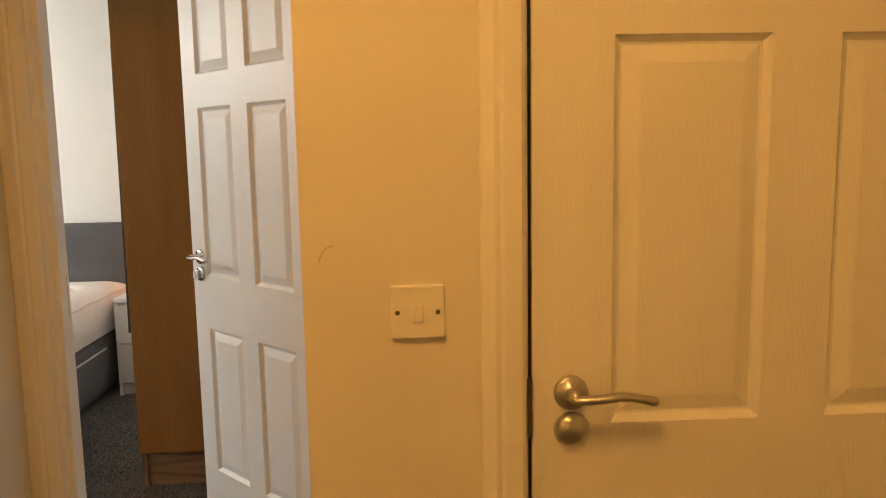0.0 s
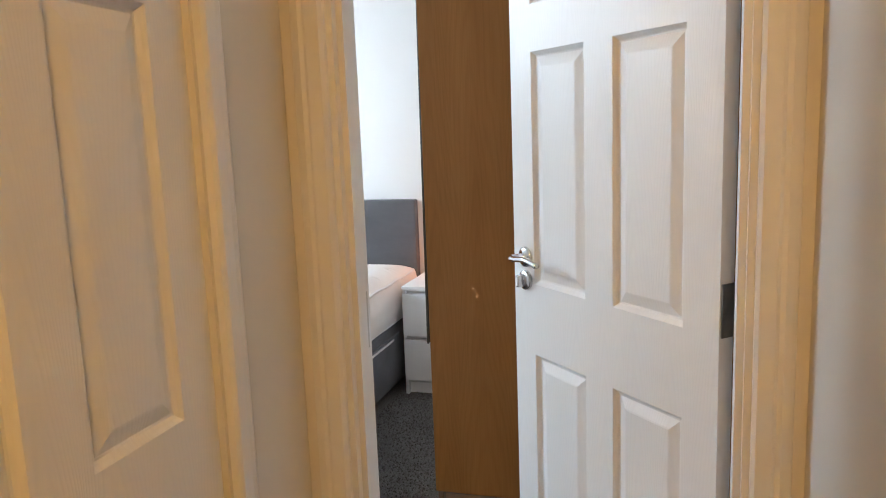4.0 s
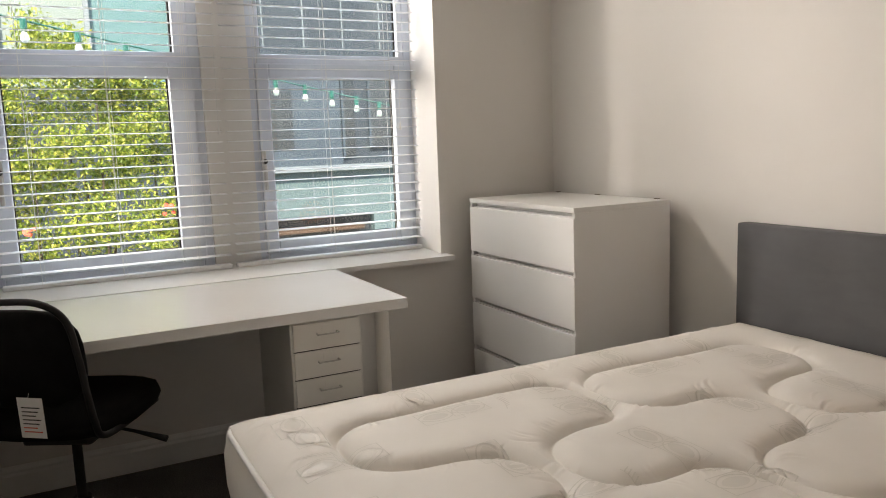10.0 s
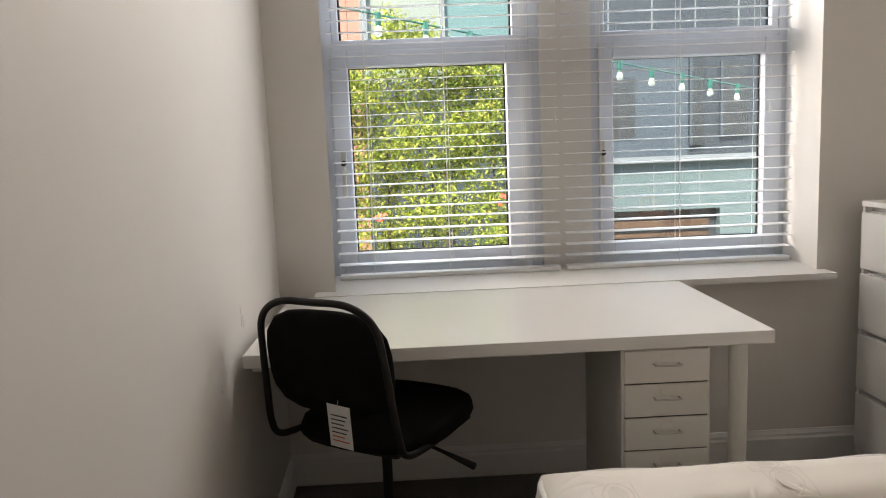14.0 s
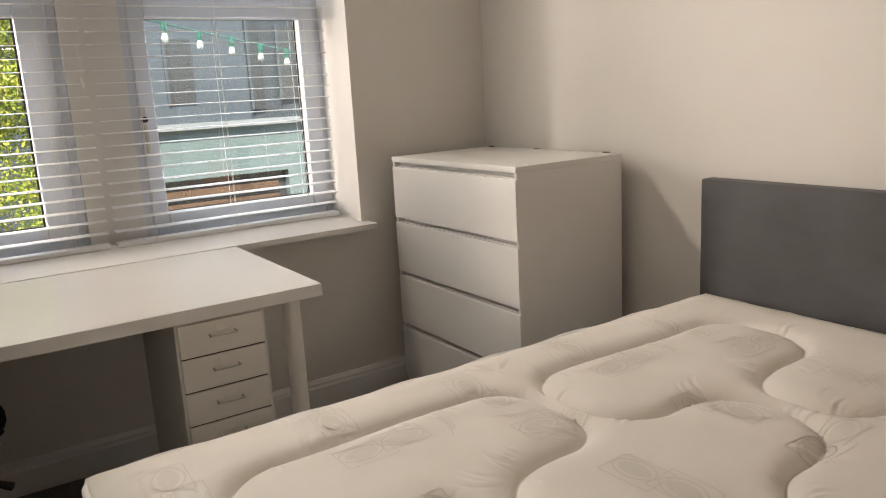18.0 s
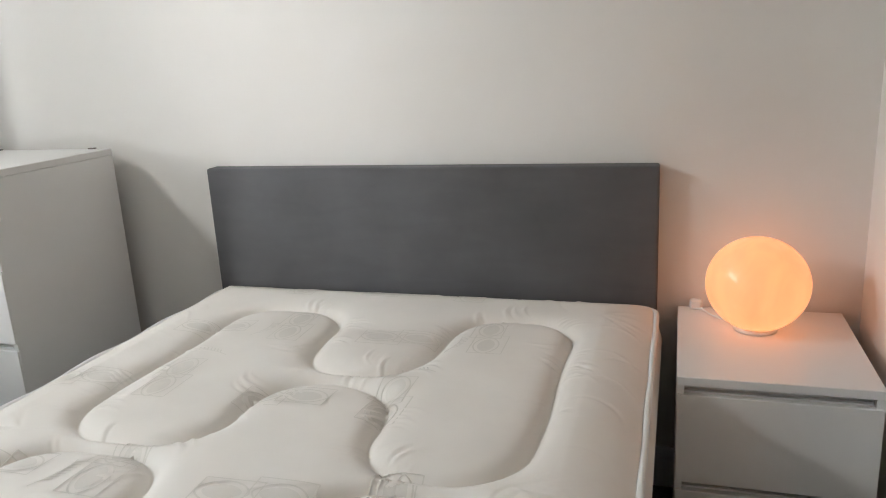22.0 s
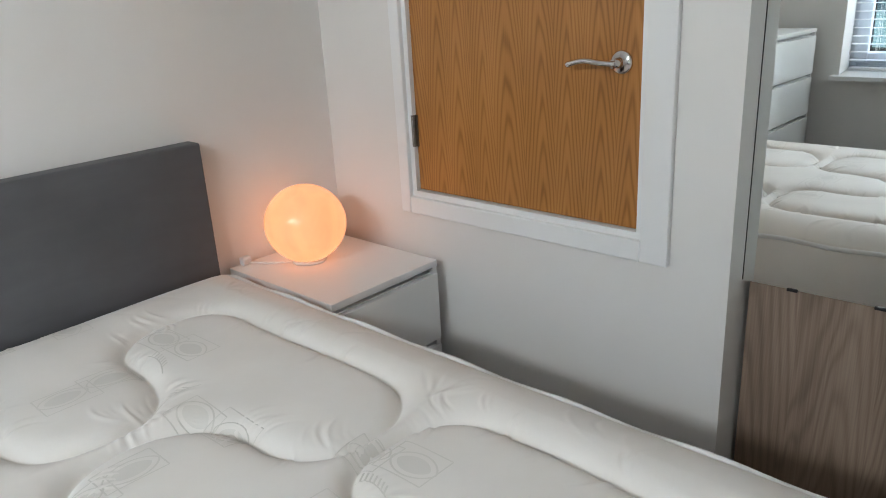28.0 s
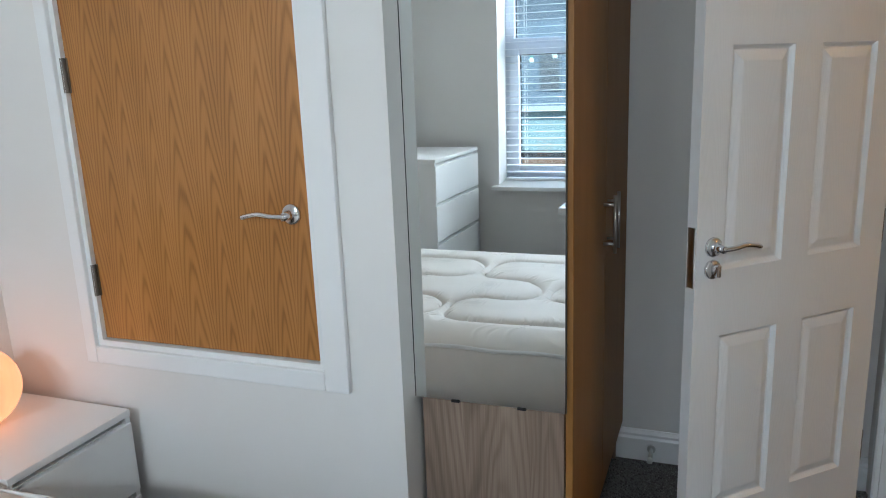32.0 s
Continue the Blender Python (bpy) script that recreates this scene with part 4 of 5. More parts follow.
def segment(p, q, n=14):
    return [(p[0] + (q[0] - p[0]) * k / n, p[1] + (q[1] - p[1]) * k / n) for k in range(n + 1)]


def filled(pts, b):
    """A flat woven patch inside a closed line of plan points."""
    P = np.array(pts)
    c = P.mean(axis=0)
    rings = []
    for f in (1.0, 0.66, 0.33):
        Q = c + (P - c) * f
        H = quilt_height(Q[:, 0], Q[:, 1]) + ZM - ZB + 0.0006
        rings.append([b.verts.new((x - BXC, y - BYC, h)) for (x, y), h in zip(Q, H)])
    mid = b.verts.new((c[0] - BXC, c[1] - BYC, float(quilt_height(c[:1], c[1:])[0]) + ZM - ZB + 0.0006))
    n = len(pts)
    for k in range(n):
        m = (k + 1) % n
        for u0, v0 in zip(rings, rings[1:]):
            b.faces.new((u0[k], u0[m], v0[m], v0[k]))
        b.faces.new((rings[-1][k], rings[-1][m], mid))


def eye(ox, oy, w, h, n=22):
    up = [(ox + w * math.cos(a), oy + h * math.sin(a) ** 1.35) for a in [math.pi * k / n for k in range(n + 1)]]
    return up + [(2 * ox - x, 2 * oy - y) for x, y in up[1:-1]]


rm = random.Random(12)
b = bmesh.new()
fills = bmesh.new()
for gx in range(6):
    for gy in range(6):
        mx, my = -1.70 + gx * 0.245 + (0.12 if gy % 2 else 0.0), -0.175 - gy * 0.325
        if not (BX0 + 0.06 < mx < BX1 - 0.30 and BY0 + 0.10 < my < BY1 - 0.05):
            continue
        turn = rm.uniform(-0.05, 0.05) + math.pi / 2 * (gx % 2)
        R2 = lambda p: (mx + p[0] * math.cos(turn) - p[1] * math.sin(turn), my + p[0] * math.sin(turn) + p[1] * math.cos(turn))
        for ox, oy, sx, sy in ((-0.005, -0.004, 0.052, 0.038), (0.080, 0.012, 0.050, 0.036)):
            c4 = [(ox - sx, oy - sy), (ox + sx, oy - sy), (ox + sx, oy + sy), (ox - sx, oy + sy)]
            for k in range(4):
                drape([R2(q) for q in segment(c4[k], c4[(k + 1) % 4])], 0.0013, b)
        for ox, oy in ((-0.012, 0.0), (0.082, 0.008)):
            filled([R2(q) for q in eye(ox, oy, 0.034, 0.019)], fills)
            ring = eye(ox, oy, 0.046, 0.028)
            drape([R2(q) for q in ring + ring[:1]], 0.0016, b)
        # a curled frond beside some of the squares
        if (gx + gy) % 2:
            spine = [(0.16 + 0.02 * math.sin(2.2 * k / 9), -0.05 + 0.010 * k) for k in range(10)]
            drape([R2(q) for q in spine], 0.0012, b)
            for k in range(2, 9):
                x0, y0 = spine[k]
                drape([R2(q) for q in segment((x0, y0), (x0 + 0.016, y0 + 0.007), 4)], 0.0016, b)
tagged(part("woven_patch", fills, MOTIF_FILL, mat_ob), "tone-on-tone woven leaf patches", kind="stuff")
tagged(part("woven_motif", b, MOTIF, mat_ob), "faint woven damask motifs", kind="stuff")
# sewn label at the foot
b = bmesh.new()
part("sewn_label", turned(box(-0.05, 0.05, -0.03, 0.03, 0, 0.0012, 0.0), Matrix.Translation((-1.50 - BXC, BY0 + 0.075 - BYC, ZM - ZB + 0.016)) @ Matrix.Rotation(radians(14), 4, "X")), PAPER, mat_ob, "white sewn label")

# ---- bedside unit ----


def drawer_unit(name, m, width, depth, height, rows, label, category, drop):
    """White foil drawer unit: thick top, plain sides, drawer fronts with recessed grip gaps. Local origin at the back middle of the base."""
    t = thing(name, m, label, category)
    w = width / 2
    part("top_board", box(-w, w, -depth, 0, height - 0.020, height, 0.0015, 1), FOIL, t)
    for s in (-1, 1):
        part("side_board", box(s * w - (0.016 if s > 0 else 0), s * w + (0.016 if s < 0 else 0), -depth + 0.004, 0, 0.0, height - 0.0205, 0.001, 1), FOIL, t)
    part("back_board", box(-w + 0.016, w - 0.016, -0.008, -0.002, 0.03, height - 0.0205), FOIL, t)
    # carcass behind the gaps carries their shade in its colour
    part("inner_carcass", box(-w + 0.0165, w - 0.0165, -depth + 0.030, -0.009, 0.055, height - 0.022), DARKGAP, t, "inner carcass, gap shade put into its colour")
    part("plinth", box(-w + 0.016, w - 0.016, -depth + 0.035, -depth + 0.050, 0.0, 0.056), FOIL, t)
    gap = 0.020
    z1 = height - 0.0205 - gap
    z0 = drop
    fh = (z1 - z0 - gap * (rows - 1)) / rows
    for k in range(rows):
        a = z1 - k * (fh + gap) - fh
        d = part("drawer_front", box(-w + 0.001, w - 0.001, -depth - 0.001, -depth + 0.016, a, a + fh, 0.0015, 1), FOIL, t)
        part("grip_rail", box(-w + 0.017, w - 0.017, -depth + 0.0165, -depth + 0.0285, a + fh - 0.03, a + fh + 0.003), FOIL, d)
    return t


drawer_unit("nightstand", pose(-0.2435, -0.018, 0), 0.395, 0.458, 0.55, 2, "white two-drawer bedside unit beside the bed", "nightstand", 0.075)
chest = drawer_unit("chest_of_drawers", pose(-2.559, -0.054, 0), 0.795, 0.48, 1.00, 4, "white four-drawer chest in the window corner", "chest of drawers", 0.075)

for bx in (-0.35, -0.05, 0.33):
    part("wall_bracket", box(bx - 0.012, bx + 0.012, -0.014, 0.0, 1.0002, 1.004, 0.001, 1), BRONZE, chest, "small dark steel wall bracket")

# globe lamp
LX, LY = -0.262, -0.165
lampo = thing("table_lamp", pose(LX, LY, 0.551), "lit opal glass globe lamp glowing orange", "lamp")
R = 0.118
prof = [(0.0, 0.007)] + [(R * math.sin(a), 0.001 + R * 0.96 * (1 - math.cos(a))) for a in [0.50 + (math.pi - 0.50) * k / 26 for k in range(26)]] + [(0.0, 0.001 + 2 * R * 0.96)]
part("globe", lathe(prof, 48), GLOBE, lampo, "glowing opal glass globe", True)
part("lamp_foot", lathe([(0, 0), (0.050, 0), (0.051, 0.004), (0.048, 0.009), (0, 0.009)], 40), RUBBER, lampo, "pale plastic foot", True)
cord = tube(smooth_path([(-0.05, 0.02, 0.006), (-0.09, 0.07, 0.004), (-0.125, 0.12, 0.004), (-0.135, 0.150, -0.02)], 8), 0.0028, 8)
part("lamp_cord", cord, CORD, lampo, "white flex", True)
part("inline_plug", box(-0.150, -0.118, 0.118, 0.140, 0.0, 0.026, 0.006), RUBBER, lampo, "white plug")

# ---- desk, drawer unit and chair ----
DKX0, DKX1, DKY0, DKY1, DKZ = -2.943, -2.203, -2.618, -1.212, 0.739
desk = thing("desk", pose((DKX0 + DKX1) / 2, (DKY0 + DKY1) / 2, 0), "white rectangular desk with round legs under the window", "desk")
dw, dl = (DKX1 - DKX0) / 2, (DKY1 - DKY0) / 2
part("tabletop", box(-dw, dw, -dl, dl, DKZ - 0.036, DKZ, 0.0015, 1), DESKTOP, desk)
for sx in (-1, 1):
    x, y = sx * (dw - 0.07), dl - 0.07
    lg = part("leg", turned(lathe([(0, 0), (0.0235, 0), (0.025, 0.004), (0.025, DKZ - 0.042), (0, DKZ - 0.042)], 24), Matrix.Translation((x, y, 0))), STEELWHITE, desk)
    part("leg_plate", box(x - 0.045, x + 0.045, y - 0.045, y + 0.045, DKZ - 0.041, DKZ - 0.0362, 0.002, 1), STEELWHITE, lg)
part("cable_grommet", turned(lathe([(0, 0), (0.036, 0), (0.036, 0.002), (0.030, 0.0035), (0, 0.0035)], 28), Matrix.Translation((-2.885 - (DKX0 + DKX1) / 2, -2.555 - (DKY0 + DKY1) / 2, DKZ + 0.0002))), GROMMET, desk, "grey plastic cable cover", True)
part("wall_batten", box(-dw + 0.02, dw - 0.10, -dl, -dl + 0.035, DKZ - 0.075, DKZ - 0.0362, 0.002, 1), FOIL, desk, "white batten carrying the wall end")

du = thing("drawer_cabinet", pose(-2.43, -1.5025, 0), "white metal drawer cabinet under the desk", "drawer unit")
w, dp, hh = 0.121, 0.215, 0.699
part("cabinet_shell", box(-dp, dp - 0.003, -w, w, 0.042, hh, 0.002, 1), STEELWHITE, du)
n = 7
fh = (hh - 0.044 - 0.003) / n
for k in range(n):
    z0 = 0.046 + k * fh
    d = part("drawer_front", box(dp - 0.002, dp + 0.004, -w + 0.008, w - 0.008, z0 + 0.002, z0 + fh - 0.002, 0.0012, 1), STEELWHITE, du)
    part("front_gap", box(dp - 0.0028, dp - 0.0012, -w + 0.008, w - 0.008, z0 - 0.0018, z0 + 0.0018), BLACKPLASTIC, d)
    zc = z0 + fh * 0.58
    h = part("wire_handle", tube(smooth_path([(dp + 0.004, -0.034, zc), (dp + 0.020, -0.034, zc), (dp + 0.024, -0.030, zc), (dp + 0.024, 0.030, zc), (dp + 0.020, 0.034, zc), (dp + 0.004, 0.034, zc)], 4), 0.0026, 8), SATIN, d, "satin wire handle", True)
    part("label_holder", box(dp + 0.004, dp + 0.0055, -0.016, 0.016, zc + 0.006, zc + 0.026, 0.0005, 1), STEELWHITE, d)
for sx in (-1, 1):
    for sy in (-1, 1):
        part("castor", turned(rod((0, -0.009, 0.018), (0, 0.009, 0.018), 0.018, 14, bm=rod((0, 0, 0.02), (0, 0, 0.046), 0.006, 8)), Matrix.Translation((sx * (dp - 0.04), sy * (w - 0.03), 0))), BLACKPLASTIC, du)

# swivel chair: bent tube frame, padded seat and back
CHX, CHY, CHR = -2.28, -2.262, -30.0
chair = thing("swivel_chair", pose(CHX, CHY, 0, 0, 0, CHR), "black swivel desk chair with a paper tag", "chair")
# local: the chair faces -x (the window), its back is at +x
SH = 0.530


def cushion(cx, cy, cz, a, c, t, tilt, n=24, power=3.2):
    b = bmesh.new()
    rings = []
    for k, (s, h) in enumerate(((0.0, 0.62), (0.5, 0.6), (0.85, 0.5), (0.97, 0.3), (1.0, 0.0), (0.97, -0.3), (0.85, -0.5), (0.5, -0.52), (0.0, -0.52))):
        ring = []
        for i in range(n):
            q = 2 * math.pi * i / n
            cc, ss = math.cos(q), math.sin(q)
            rad = (abs(cc) ** power + abs(ss) ** power) ** (-1 / power)
            ring.append((a * s * rad * cc, c * s * rad * ss, t * h))
        rings.append([b.verts.new(p) for p in ring] if s > 0 else [b.verts.new((0, 0, t * h))])
    for p, q in zip(rings, rings[1:]):
        for i in range(n):
            j = (i + 1) % n
            vv = list(dict.fromkeys([p[i % len(p)], p[j % len(p)], q[j % len(q)], q[i % len(q)]]))
            if len(vv) > 2:
                b.faces.new(vv)
    return turned(b, Matrix.Translation((cx, cy, cz)) @ Matrix.Rotation(tilt, 4, "Y"))


part("seat", cushion(-0.02, 0, SH, 0.215, 0.215, 0.058, radians(2)), BLACKCLOTH, chair, "black fabric seat", True)
part("backrest", cushion(0.234, 0, 0.746, 0.136, 0.186, 0.034, radians(97)), BLACKCLOTH, chair, "black mesh backrest", True)
half = [(0.285, 0.0, 0.896), (0.284, 0.12, 0.891), (0.275, 0.190, 0.845), (0.262, 0.208, 0.75), (0.248, 0.216, 0.64), (0.236, 0.222, 0.53), (0.212, 0.222, 0.487), (0.14, 0.222, 0.470), (0.0, 0.218, 0.464), (-0.14, 0.212, 0.460)]
half = [(x, y * 0.87, z + (0.010 if z > 0.6 else 0.045)) for x, y, z in half]
loop = [(x, -y, z) for x, y, z in reversed(half[1:])] + half
part("tube_frame", tube(smooth_path(loop, 7), 0.0090, 10), BLACKMETAL, chair, "black enamelled tube frame", True)
part("seat_plate", box(-0.11, 0.10, -0.10, 0.10, SH - 0.075, SH - 0.030, 0.010), BLACKPLASTIC, chair)
part("tilt_lever", tube([(0.0, 0.10, SH - 0.055), (0.02, 0.19, SH - 0.065), (0.03, 0.285, SH - 0.085)], [0.005, 0.005, 0.010], 10), BLACKMETAL, chair, "height lever", True)
part("gas_column", rod((0, 0, 0.10), (0, 0, 0.26), 0.025, 20, bm=rod((0, 0, 0.25), (0, 0, SH - 0.06), 0.014, 16)), BLACKMETAL, chair, smooth=False)
for k in range(5):
    a = 2 * math.pi * k / 5 + 0.35
    ca, sa = math.cos(a), math.sin(a)
    leg = part("base_arm", tube([(0.02 * ca, 0.02 * sa, 0.115), (0.15 * ca, 0.15 * sa, 0.098), (0.285 * ca, 0.285 * sa, 0.070)], [0.024, 0.019, 0.014], 10, flat=0.8), BLACKPLASTIC, chair, smooth=True)
    x, y = 0.285 * ca, 0.285 * sa
    w2 = rod((x - 0.018 * sa, y + 0.018 * ca, 0.026), (x + 0.018 * sa, y - 0.018 * ca, 0.026), 0.026, 18)
    rod((x, y, 0.03), (x, y, 0.072), 0.007, 8, bm=w2)
    part("castor", w2, BLACKPLASTIC, leg)
tag = part("paper_tag", turned(box(-0.033, 0.033, -0.0006, 0.0006, -0.115, 0.0, 0.0), Matrix.Translation((0.272, 0.048, 0.656)) @ Matrix.Rotation(radians(90), 4, "Z") @ Matrix.Rotation(radians(4), 4, "Y") @ Matrix.Rotation(radians(9), 4, "X")), PAPER, chair, "white printed paper tag")
part("tag_string", tube([(0.272, 0.042, 0.646), (0.262, 0.042, 0.665)], 0.0005, 5), CORD, chair)

for k in range(7):
    zz = 0.505 - 0.012 - k * 0.011
    part("print_line", turned(box(-0.024, 0.024 - 0.006 * (k % 3), -0.0012, -0.0008, -0.0016, 0.0016), Matrix.Translation((0.272, 0.048, 0.656)) @ Matrix.Rotation(radians(90), 4, "Z") @ Matrix.Rotation(radians(4), 4, "Y") @ Matrix.Rotation(radians(9), 4, "X") @ Matrix.Translation((0, 0, -0.028 - k * 0.0115))), REDINK if k > 4 else INK, tag)

# ---- small fixtures ----
swt = thing("light_switch", pose(1.174, HALL_Y, 1.087), "white plastic single light switch", "light switch")
part("switch_plate", box(-0.039, 0.039, -0.009, 0.0, -0.039, 0.039, 0.003), SWITCHPLASTIC, swt)
part("rocker", turned(box(-0.0085, 0.0085, -0.004, 0.002, -0.014, 0.014, 0.0015), Matrix.Translation((0, -0.010, 0)) @ Matrix.Rotation(radians(6), 4, "X")), SWITCHPLASTIC, swt)
for s in (-1, 1):
    part("screw", rod((s * 0.029, -0.0105, 0), (s * 0.029, -0.006, 0), 0.0035, 12), BRONZE, swt, "dark screw head")

stop = thing("door_stop", pose(XE - 0.016, -1.806, 0.050), "steel door stop with white rubber tip on the skirting", "door stop")
part("stop_rose", turned(lathe([(0, 0), (0.016, 0), (0.015, 0.004), (0, 0.004)], 20), Matrix.Rotation(-math.pi / 2, 4, "Y")), SATIN, stop, smooth=False)
part("stop_stem", rod((-0.003, 0, 0), (-0.055, 0, -0.012), 0.006, 14, 0.009), SATIN, stop, smooth=True)
part("stop_tip", rod((-0.054, 0, -0.012), (-0.068, 0, -0.015), 0.0105, 14), RUBBER, stop, "white rubber tip", True)

# hall ceiling lamp
hl = thing("ceiling_light", pose(0.90, -4.55, CEILING - 0.10), "warm glass ceiling light in the hall", "ceiling light")
WARMGLASS, _t, _p = material("warm_lamp_glass", 0.3)
_p.inputs["Base Color"].default_value = (0.9, 0.8, 0.6, 1)
_p.inputs["Emission Color"].default_value = (1.0, 0.475, 0.115, 1)
_p.inputs["Emission Strength"].default_value = 11.5
part("shade", lathe([(0, 0), (0.09, 0.004), (0.14, 0.03), (0.15, 0.07), (0.15, 0.085), (0, 0.085)], 32), WARMGLASS, hl, "glowing glass shade", True)
part("ceiling_rose", lathe([(0, 0.085), (0.155, 0.085), (0.155, 0.10), (0, 0.10)], 32), STEELWHITE, hl)

# ---- outside ----
GRASS = grainy("ground_grey", (0.16, 0.16, 0.15), (0.24, 0.23, 0.22), 0.9, 0.6, 40, 0.5)
structure("ground", box(-160, -3.55, -160, 160, -1.3, -1.2), GRASS, "grey paved ground outside")
SLATE = grainy("slate_blue_cladding", (0.030, 0.044, 0.058), (0.047, 0.064, 0.081), 0.5, 0.7, 40, 0.04)
# PALE, WHITEREND, BANDWALL, GREYREND: blue sky shade is put into the colours
PALE = grainy("shaded_green_render", (0.187, 0.238, 0.225), (0.230, 0.281, 0.264), 0.6, 0.5, 60, 0.04)
PINK = grainy("pink_render", (0.30, 0.155, 0.12), (0.36, 0.20, 0.155), 0.7, 0.5, 60, 0.06)
WHITEREND = grainy("shaded_white_render", (0.176, 0.216, 0.240), (0.216, 0.256, 0.280), 0.7, 0.8, 60, 0.04)
TEAL = grainy("teal_glazing", (0.09, 0.18, 0.19), (0.13, 0.23, 0.24), 0.25, 0.4, 60, 0.05)
DARKGLASS = grainy("dark_glazing", (0.030, 0.040, 0.050), (0.050, 0.062, 0.075), 0.15, 0.6, 60, 0.03)
BANDWALL = grainy("shaded_band_render", (0.086, 0.140, 0.152), (0.121, 0.176, 0.187), 0.7, 0.8, 60, 0.04)
GREYREND = grainy("shaded_grey_render", (0.046, 0.070, 0.093), (0.065, 0.093, 0.119), 0.7, 0.8, 60, 0.04)
DECK = grainy("dark_timber", (0.06, 0.035, 0.022), (0.11, 0.07, 0.045), 0.7, 3, 60, 0.06)
# facade across the yard: local x 0 is its face, y and z as in the room
bld = thing("building", pose(-9.0, 0.0, -1.2), "slate and pale panelled building across the yard", "building")
ZO = 1.2


def face(nm, y0, y1, z0, z1, mat, d0=-0.3, d1=0.0, parent=bld, label=""):
    return part(nm, box(d0, d1, y0, y1, z0 + ZO, z1 + ZO), mat, parent, label)


face("wall", -9.0, -2.70, -1.2, 3.75, PINK, label="pink rendered wall")
face("wall", -2.70, -0.90, -1.2, 2.0, SLATE)
face("glazing", -2.62, -1.80, 2.0, 3.6, PALE, -0.3, -0.05, label="pale green glazed panel")
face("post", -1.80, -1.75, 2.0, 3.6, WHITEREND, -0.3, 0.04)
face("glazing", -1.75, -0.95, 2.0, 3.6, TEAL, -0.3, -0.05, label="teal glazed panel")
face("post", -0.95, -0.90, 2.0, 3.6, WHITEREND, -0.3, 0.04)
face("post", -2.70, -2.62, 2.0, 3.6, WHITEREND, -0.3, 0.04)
face("wall", -2.70, -0.90, 3.6, 3.75, SLATE)
face("wall", -0.90, 9.0, 1.04, 3.75, SLATE, -0.3, 0.0)
face("wall_panel", -0.10, 1.02, 1.04, 2.2, GREYREND, 0.0, 0.03, label="pale grey wall panel")
for y0, y1, z0, z1 in ((0.12, 0.40, 1.25, 1.95), (1.06, 1.20, 1.15, 2.4), (1.42, 1.72, 1.25, 2.1), (2.2, 2.9, 1.3, 2.4), (-0.6, -0.25, 1.3, 2.3)):
    w3 = face("window", y0, y1, z0, z1, DARKGLASS, 0.03, 0.045)
    face("window_frame", y0 - 0.03, y0, z0, z1, GREYREND, 0.03, 0.06, w3)
for k in range(14):
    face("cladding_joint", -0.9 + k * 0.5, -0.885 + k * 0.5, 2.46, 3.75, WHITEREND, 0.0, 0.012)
for k in range(9):
    face("tile_joint", -4.9, -2.70, 1.62 + k * 0.235, 1.628 + k * 0.235, DECK, 0.0, 0.004)
for k in range(9):
    face("tile_joint", -4.85 + k * 0.25, -4.842 + k * 0.25, 1.60, 3.74, DECK, 0.0, 0.0035)
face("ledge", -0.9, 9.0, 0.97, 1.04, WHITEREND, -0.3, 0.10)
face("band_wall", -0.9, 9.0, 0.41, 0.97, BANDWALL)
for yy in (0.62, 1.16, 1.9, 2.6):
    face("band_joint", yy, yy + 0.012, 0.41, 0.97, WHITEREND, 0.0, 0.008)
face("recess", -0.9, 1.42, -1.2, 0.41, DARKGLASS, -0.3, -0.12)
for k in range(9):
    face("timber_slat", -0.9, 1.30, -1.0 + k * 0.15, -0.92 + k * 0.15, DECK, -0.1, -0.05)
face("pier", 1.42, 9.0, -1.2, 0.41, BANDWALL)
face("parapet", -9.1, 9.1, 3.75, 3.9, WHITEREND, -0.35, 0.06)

# festoon lights on a cable over the yard
A, B = Vector((-3.452, -3.96, 2.19)), Vector((-9.0, 6.19, 0.90))   # from the house wall to the far facade
fest = thing("string_lights", Matrix.Translation(A), "string of unlit bulbs in green sockets over the yard", "string lights")
GREENP = grainy("green_socket_plastic", (0.006, 0.09, 0.072), (0.012, 0.13, 0.105), 0.4)
BULB, _t, _p = material("clear_bulb_glass", 0.05)
_p.inputs["Base Color"].default_value = (0.75, 0.85, 0.80, 1)
_p.inputs["Transmission Weight"].default_value = 0.6
line = [(B - A) * (k / 24) + Vector((0, 0, -0.06 * math.sin(math.pi * k / 24))) for k in range(25)]
part("cable", tube(line, 0.005, 6), GREENP, fest)
for k in range(40):
    p = (B - A) * ((k + 0.6) / 40.6) + Vector((0, 0, -0.06 * math.sin(math.pi * (k + 0.6) / 40.6)))
    s = part("socket", turned(lathe([(0, 0.012), (0.016, 0.012), (0.018, -0.03), (0.014, -0.055), (0, -0.055)], 12), Matrix.Translation(p)), GREENP, fest)
    part("bulb", turned(lathe([(0.011, -0.053), (0.020, -0.075), (0.023, -0.090), (0.017, -0.107), (0, -0.114)], 14), Matrix.Translation(p)), BULB, s, smooth=True)

LEAF, _t, _p = material("hedge_leaf", 0.5)
_g = _t.nodes.new("ShaderNodeNewGeometry")
_t.links.new(ramp(_t, _g.outputs["Random Per Island"], (0.0, (0.045, 0.095, 0.012)), (0.4, (0.17, 0.245, 0.024)), (0.75, (0.36, 0.42, 0.055)), (1.0, (0.56, 0.54, 0.13))), _p.inputs["Base Color"])
_tr = node(_t, "ShaderNodeBsdfTranslucent")
_ms = _t.nodes.new("ShaderNodeMixShader")
_ms.inputs[0].default_value = 0.35
_t.links.new(_p.inputs["Base Color"].links[0].from_socket, _tr.inputs["Color"])
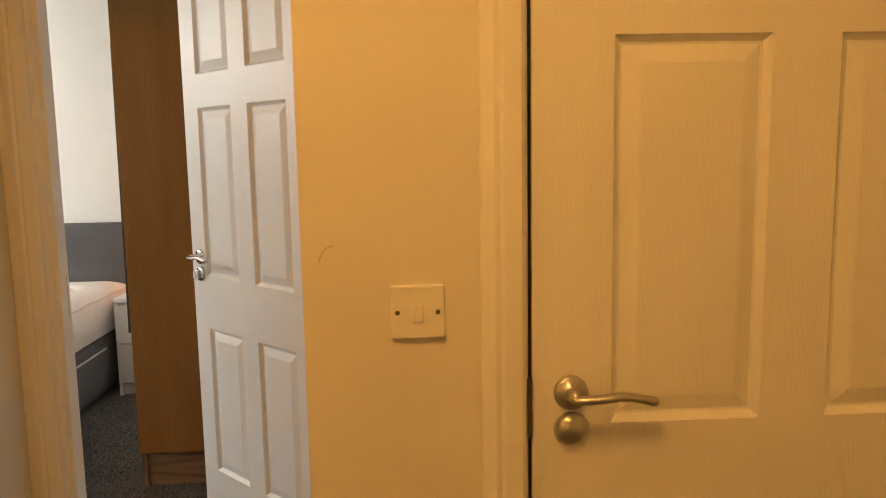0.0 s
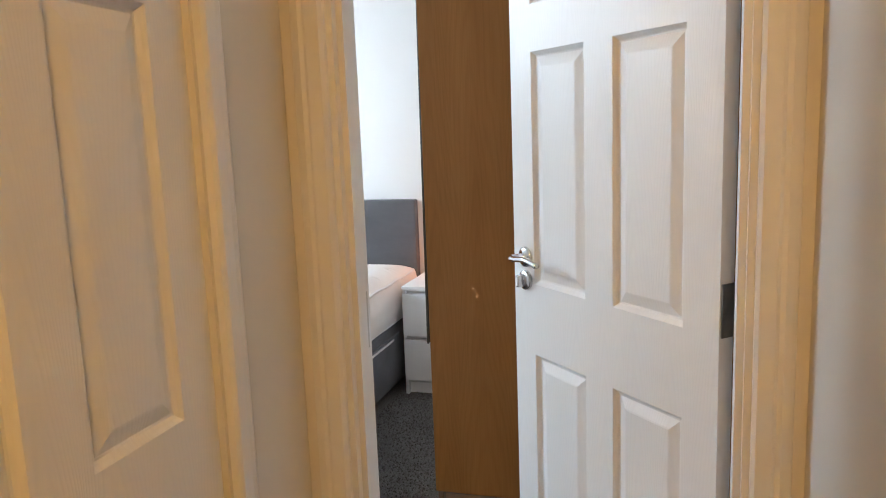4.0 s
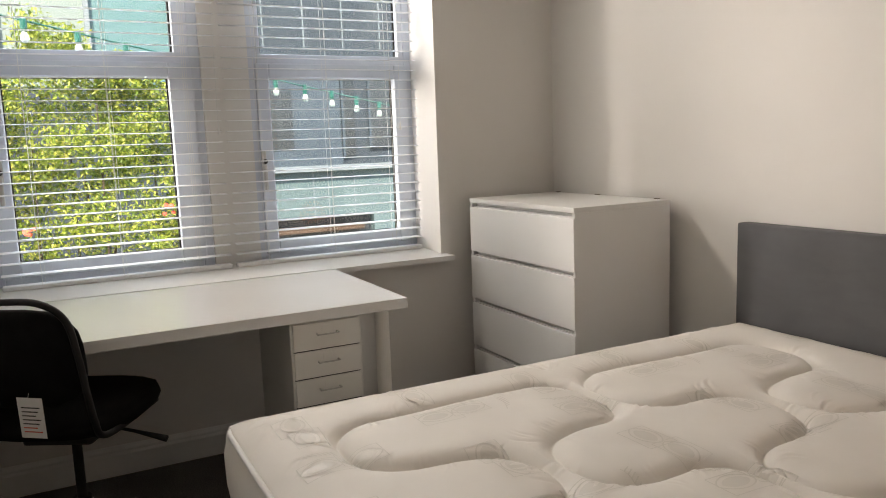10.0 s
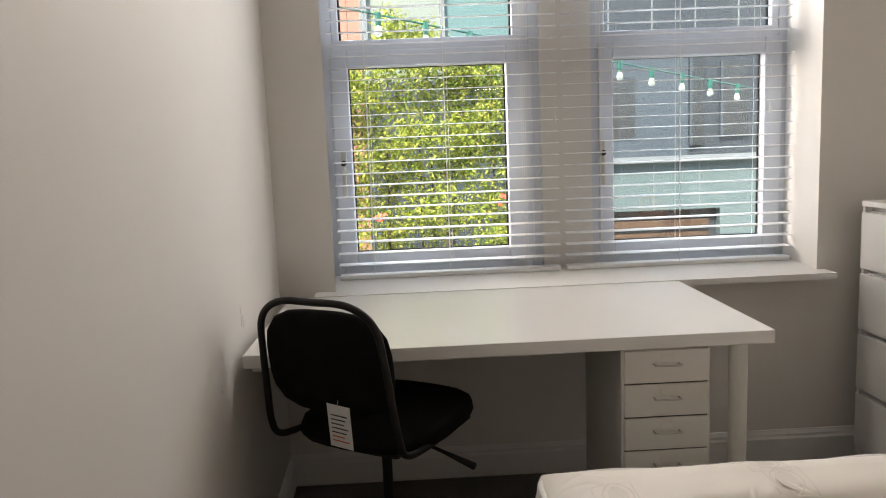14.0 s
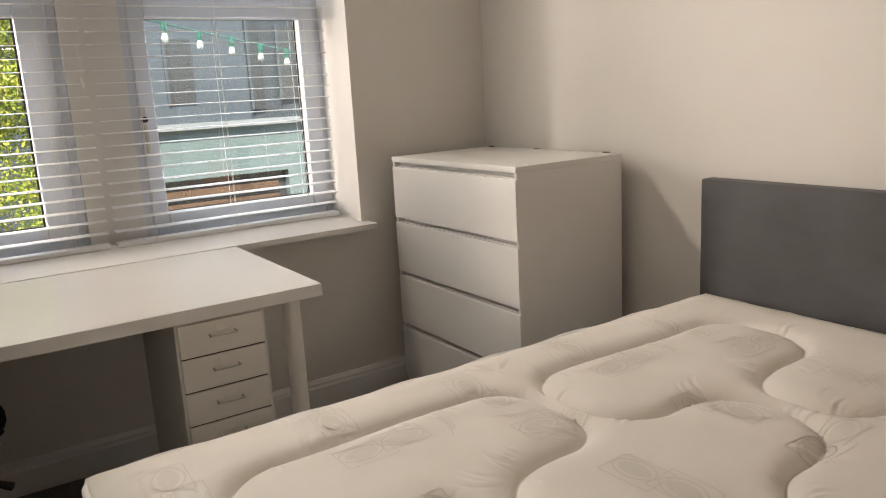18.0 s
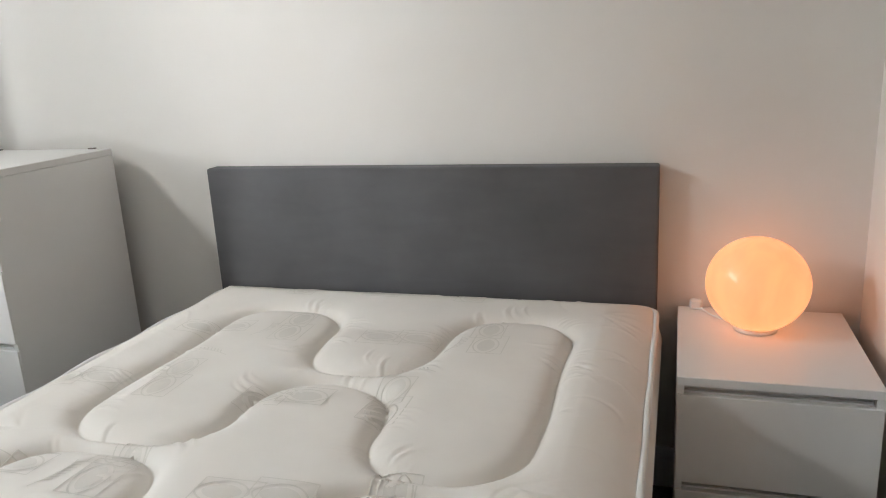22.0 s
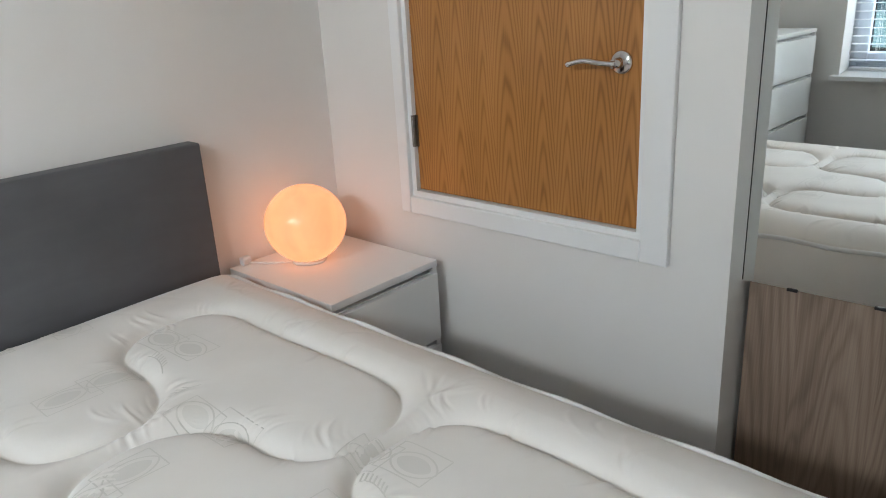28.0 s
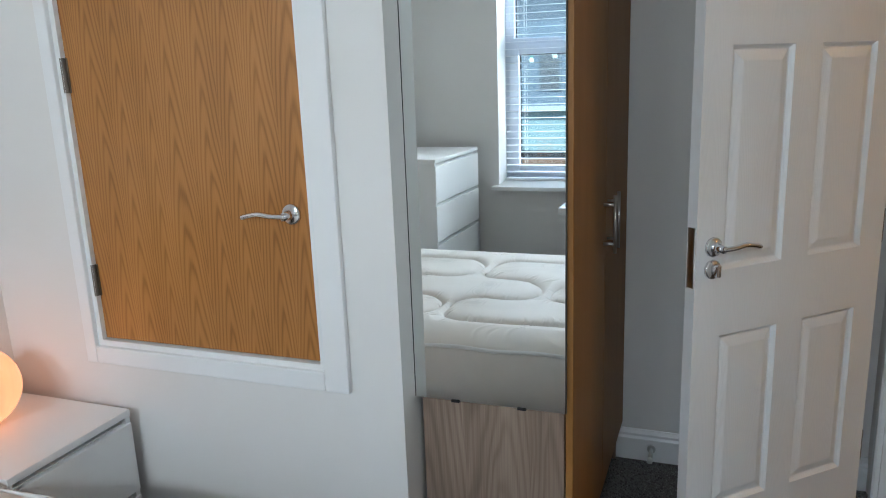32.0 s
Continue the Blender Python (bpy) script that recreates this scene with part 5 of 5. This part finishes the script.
_t.links.new(_p.outputs[0], _ms.inputs[1])
_t.links.new(_tr.outputs[0], _ms.inputs[2])
_t.links.new(_ms.outputs[0], _t.nodes["Material Output"].inputs["Surface"])
BARK = grainy("hedge_bark", (0.05, 0.035, 0.02), (0.09, 0.065, 0.04), 0.9, 8, 60, 0.6)
hedge = thing("hedge", pose(-6.9, -2.4, -1.2), "dense sunlit evergreen hedge outside the window", "hedge")
rg = random.Random(7)
b = bmesh.new()
for k in range(26):
    x, y = rg.uniform(-0.5, 0.4), rg.uniform(-1.7, 1.45)
    p = Vector((x, y, 0))
    q = p + Vector((rg.uniform(-0.1, 0.1), rg.uniform(-0.15, 0.15), rg.uniform(2.4, 3.1)))
    rod(p, q, 0.022, 6, 0.005, bm=b)
part("stems", b, BARK, hedge)
verts, faces = [], []
for clump in range(1320):
    y0 = rg.uniform(-2.2, 1.5)
    ridge = 3.16 - 0.30 * max(0, y0 - 0.55) + 0.22 * math.sin(3.1 * y0 + 0.6) + 0.18 * math.sin(8.3 * y0) + 0.10 * math.sin(19 * y0)
    z0 = ridge * (1 - rg.random() ** 1.5 * 0.72)
    x0 = 0.34 + 0.16 * math.sin(5.5 * y0 + 2.3 * z0) + 0.10 * math.sin(11 * z0 - 3 * y0) - abs(rg.gauss(0, 0.24))
    for k in range(rg.randint(38, 66)):
        c = Vector((x0 + rg.gauss(0, 0.045), y0 + rg.gauss(0, 0.050), min(z0 + rg.gauss(0, 0.075), ridge + 0.06)))
        nrm = Vector((rg.uniform(0.0, 1.0), rg.uniform(-0.9, 0.9), rg.uniform(-0.3, 1.0))).normalized()
        t = nrm.orthogonal().normalized()
        t = Matrix.Rotation(rg.uniform(0, 6.28), 3, nrm) @ t
        s = nrm.cross(t)
        ln, wd = rg.uniform(0.014, 0.028), rg.uniform(0.007, 0.012)
        i = len(verts)
        verts += [c - t * ln, c + s * wd + nrm * 0.004, c + t * ln, c - s * wd + nrm * 0.004, c]
        faces += [(i, i + 1, i + 4), (i + 1, i + 2, i + 4), (i + 2, i + 3, i + 4), (i + 3, i, i + 4)]
me = bpy.data.meshes.new("leaves")
me.from_pydata([tuple(q) for q in verts], [], faces)
me.materials.append(LEAF)
lv = new("leaves", me)
lv.parent = hedge
tagged(lv, "small glossy yellow-green leaves", kind="stuff")
# a few red blossoms among the leaves
b = bmesh.new()
for y, z in ((-0.33, 2.12), (0.97, 2.0), (-0.05, 1.9)):
    for k in range(7):
        c = Vector((0.44 + rg.uniform(-0.03, 0.03), y + rg.uniform(-0.04, 0.04), z + rg.uniform(-0.04, 0.04)))
        join(b, turned(lathe([(0, 0), (0.012, 0.004), (0.018, 0.014), (0, 0.016)], 6), Matrix.Translation(c) @ Matrix.Rotation(rg.uniform(0.5, 1.6), 4, "Y")))
part("blossom", b, grainy("red_blossom", (0.45, 0.04, 0.02), (0.6, 0.08, 0.03), 0.5), hedge, "small red blossoms")

# ---- carpet pile where the floor comes close ----
rp = random.Random(3)
verts, faces = [], []
for x0, x1, y0, y1, count in ((0.0, 1.06, -2.62, -1.66, 15000), (-0.48, 0.0, -2.3, -0.1, 12000), (0.13, 0.99, -3.5, -2.62, 4000)):
    for k in range(count):
        x, y = rp.uniform(x0, x1), rp.uniform(y0, y1)
        h, w = rp.uniform(0.003, 0.0075), rp.uniform(0.0022, 0.0045)
        a = rp.uniform(0, 6.28)
        dx, dy = rp.uniform(-0.003, 0.003), rp.uniform(-0.003, 0.003)
        i = len(verts)
        for m in range(3):
            verts.append((x + w * math.cos(a + 2.09 * m), y + w * math.sin(a + 2.09 * m), 0.0003))
        verts.append((x + dx, y + dy, h))
        faces += [(i, i + 1, i + 3), (i + 1, i + 2, i + 3), (i + 2, i, i + 3)]
me = bpy.data.meshes.new("carpet_pile")
me.from_pydata(verts, [], faces)
PILE, _t, _p = material("carpet_tufts", 0.95)
_g = _t.nodes.new("ShaderNodeNewGeometry")
_t.links.new(ramp(_t, _g.outputs["Random Per Island"], (0.0, (0.055, 0.052, 0.050)), (0.5, (0.125, 0.119, 0.113)), (1.0, (0.26, 0.248, 0.235))), _p.inputs["Base Color"])
me.materials.append(PILE)
tagged(new("carpet_pile", me), "short grey carpet tufts", "carpet", kind="stuff")
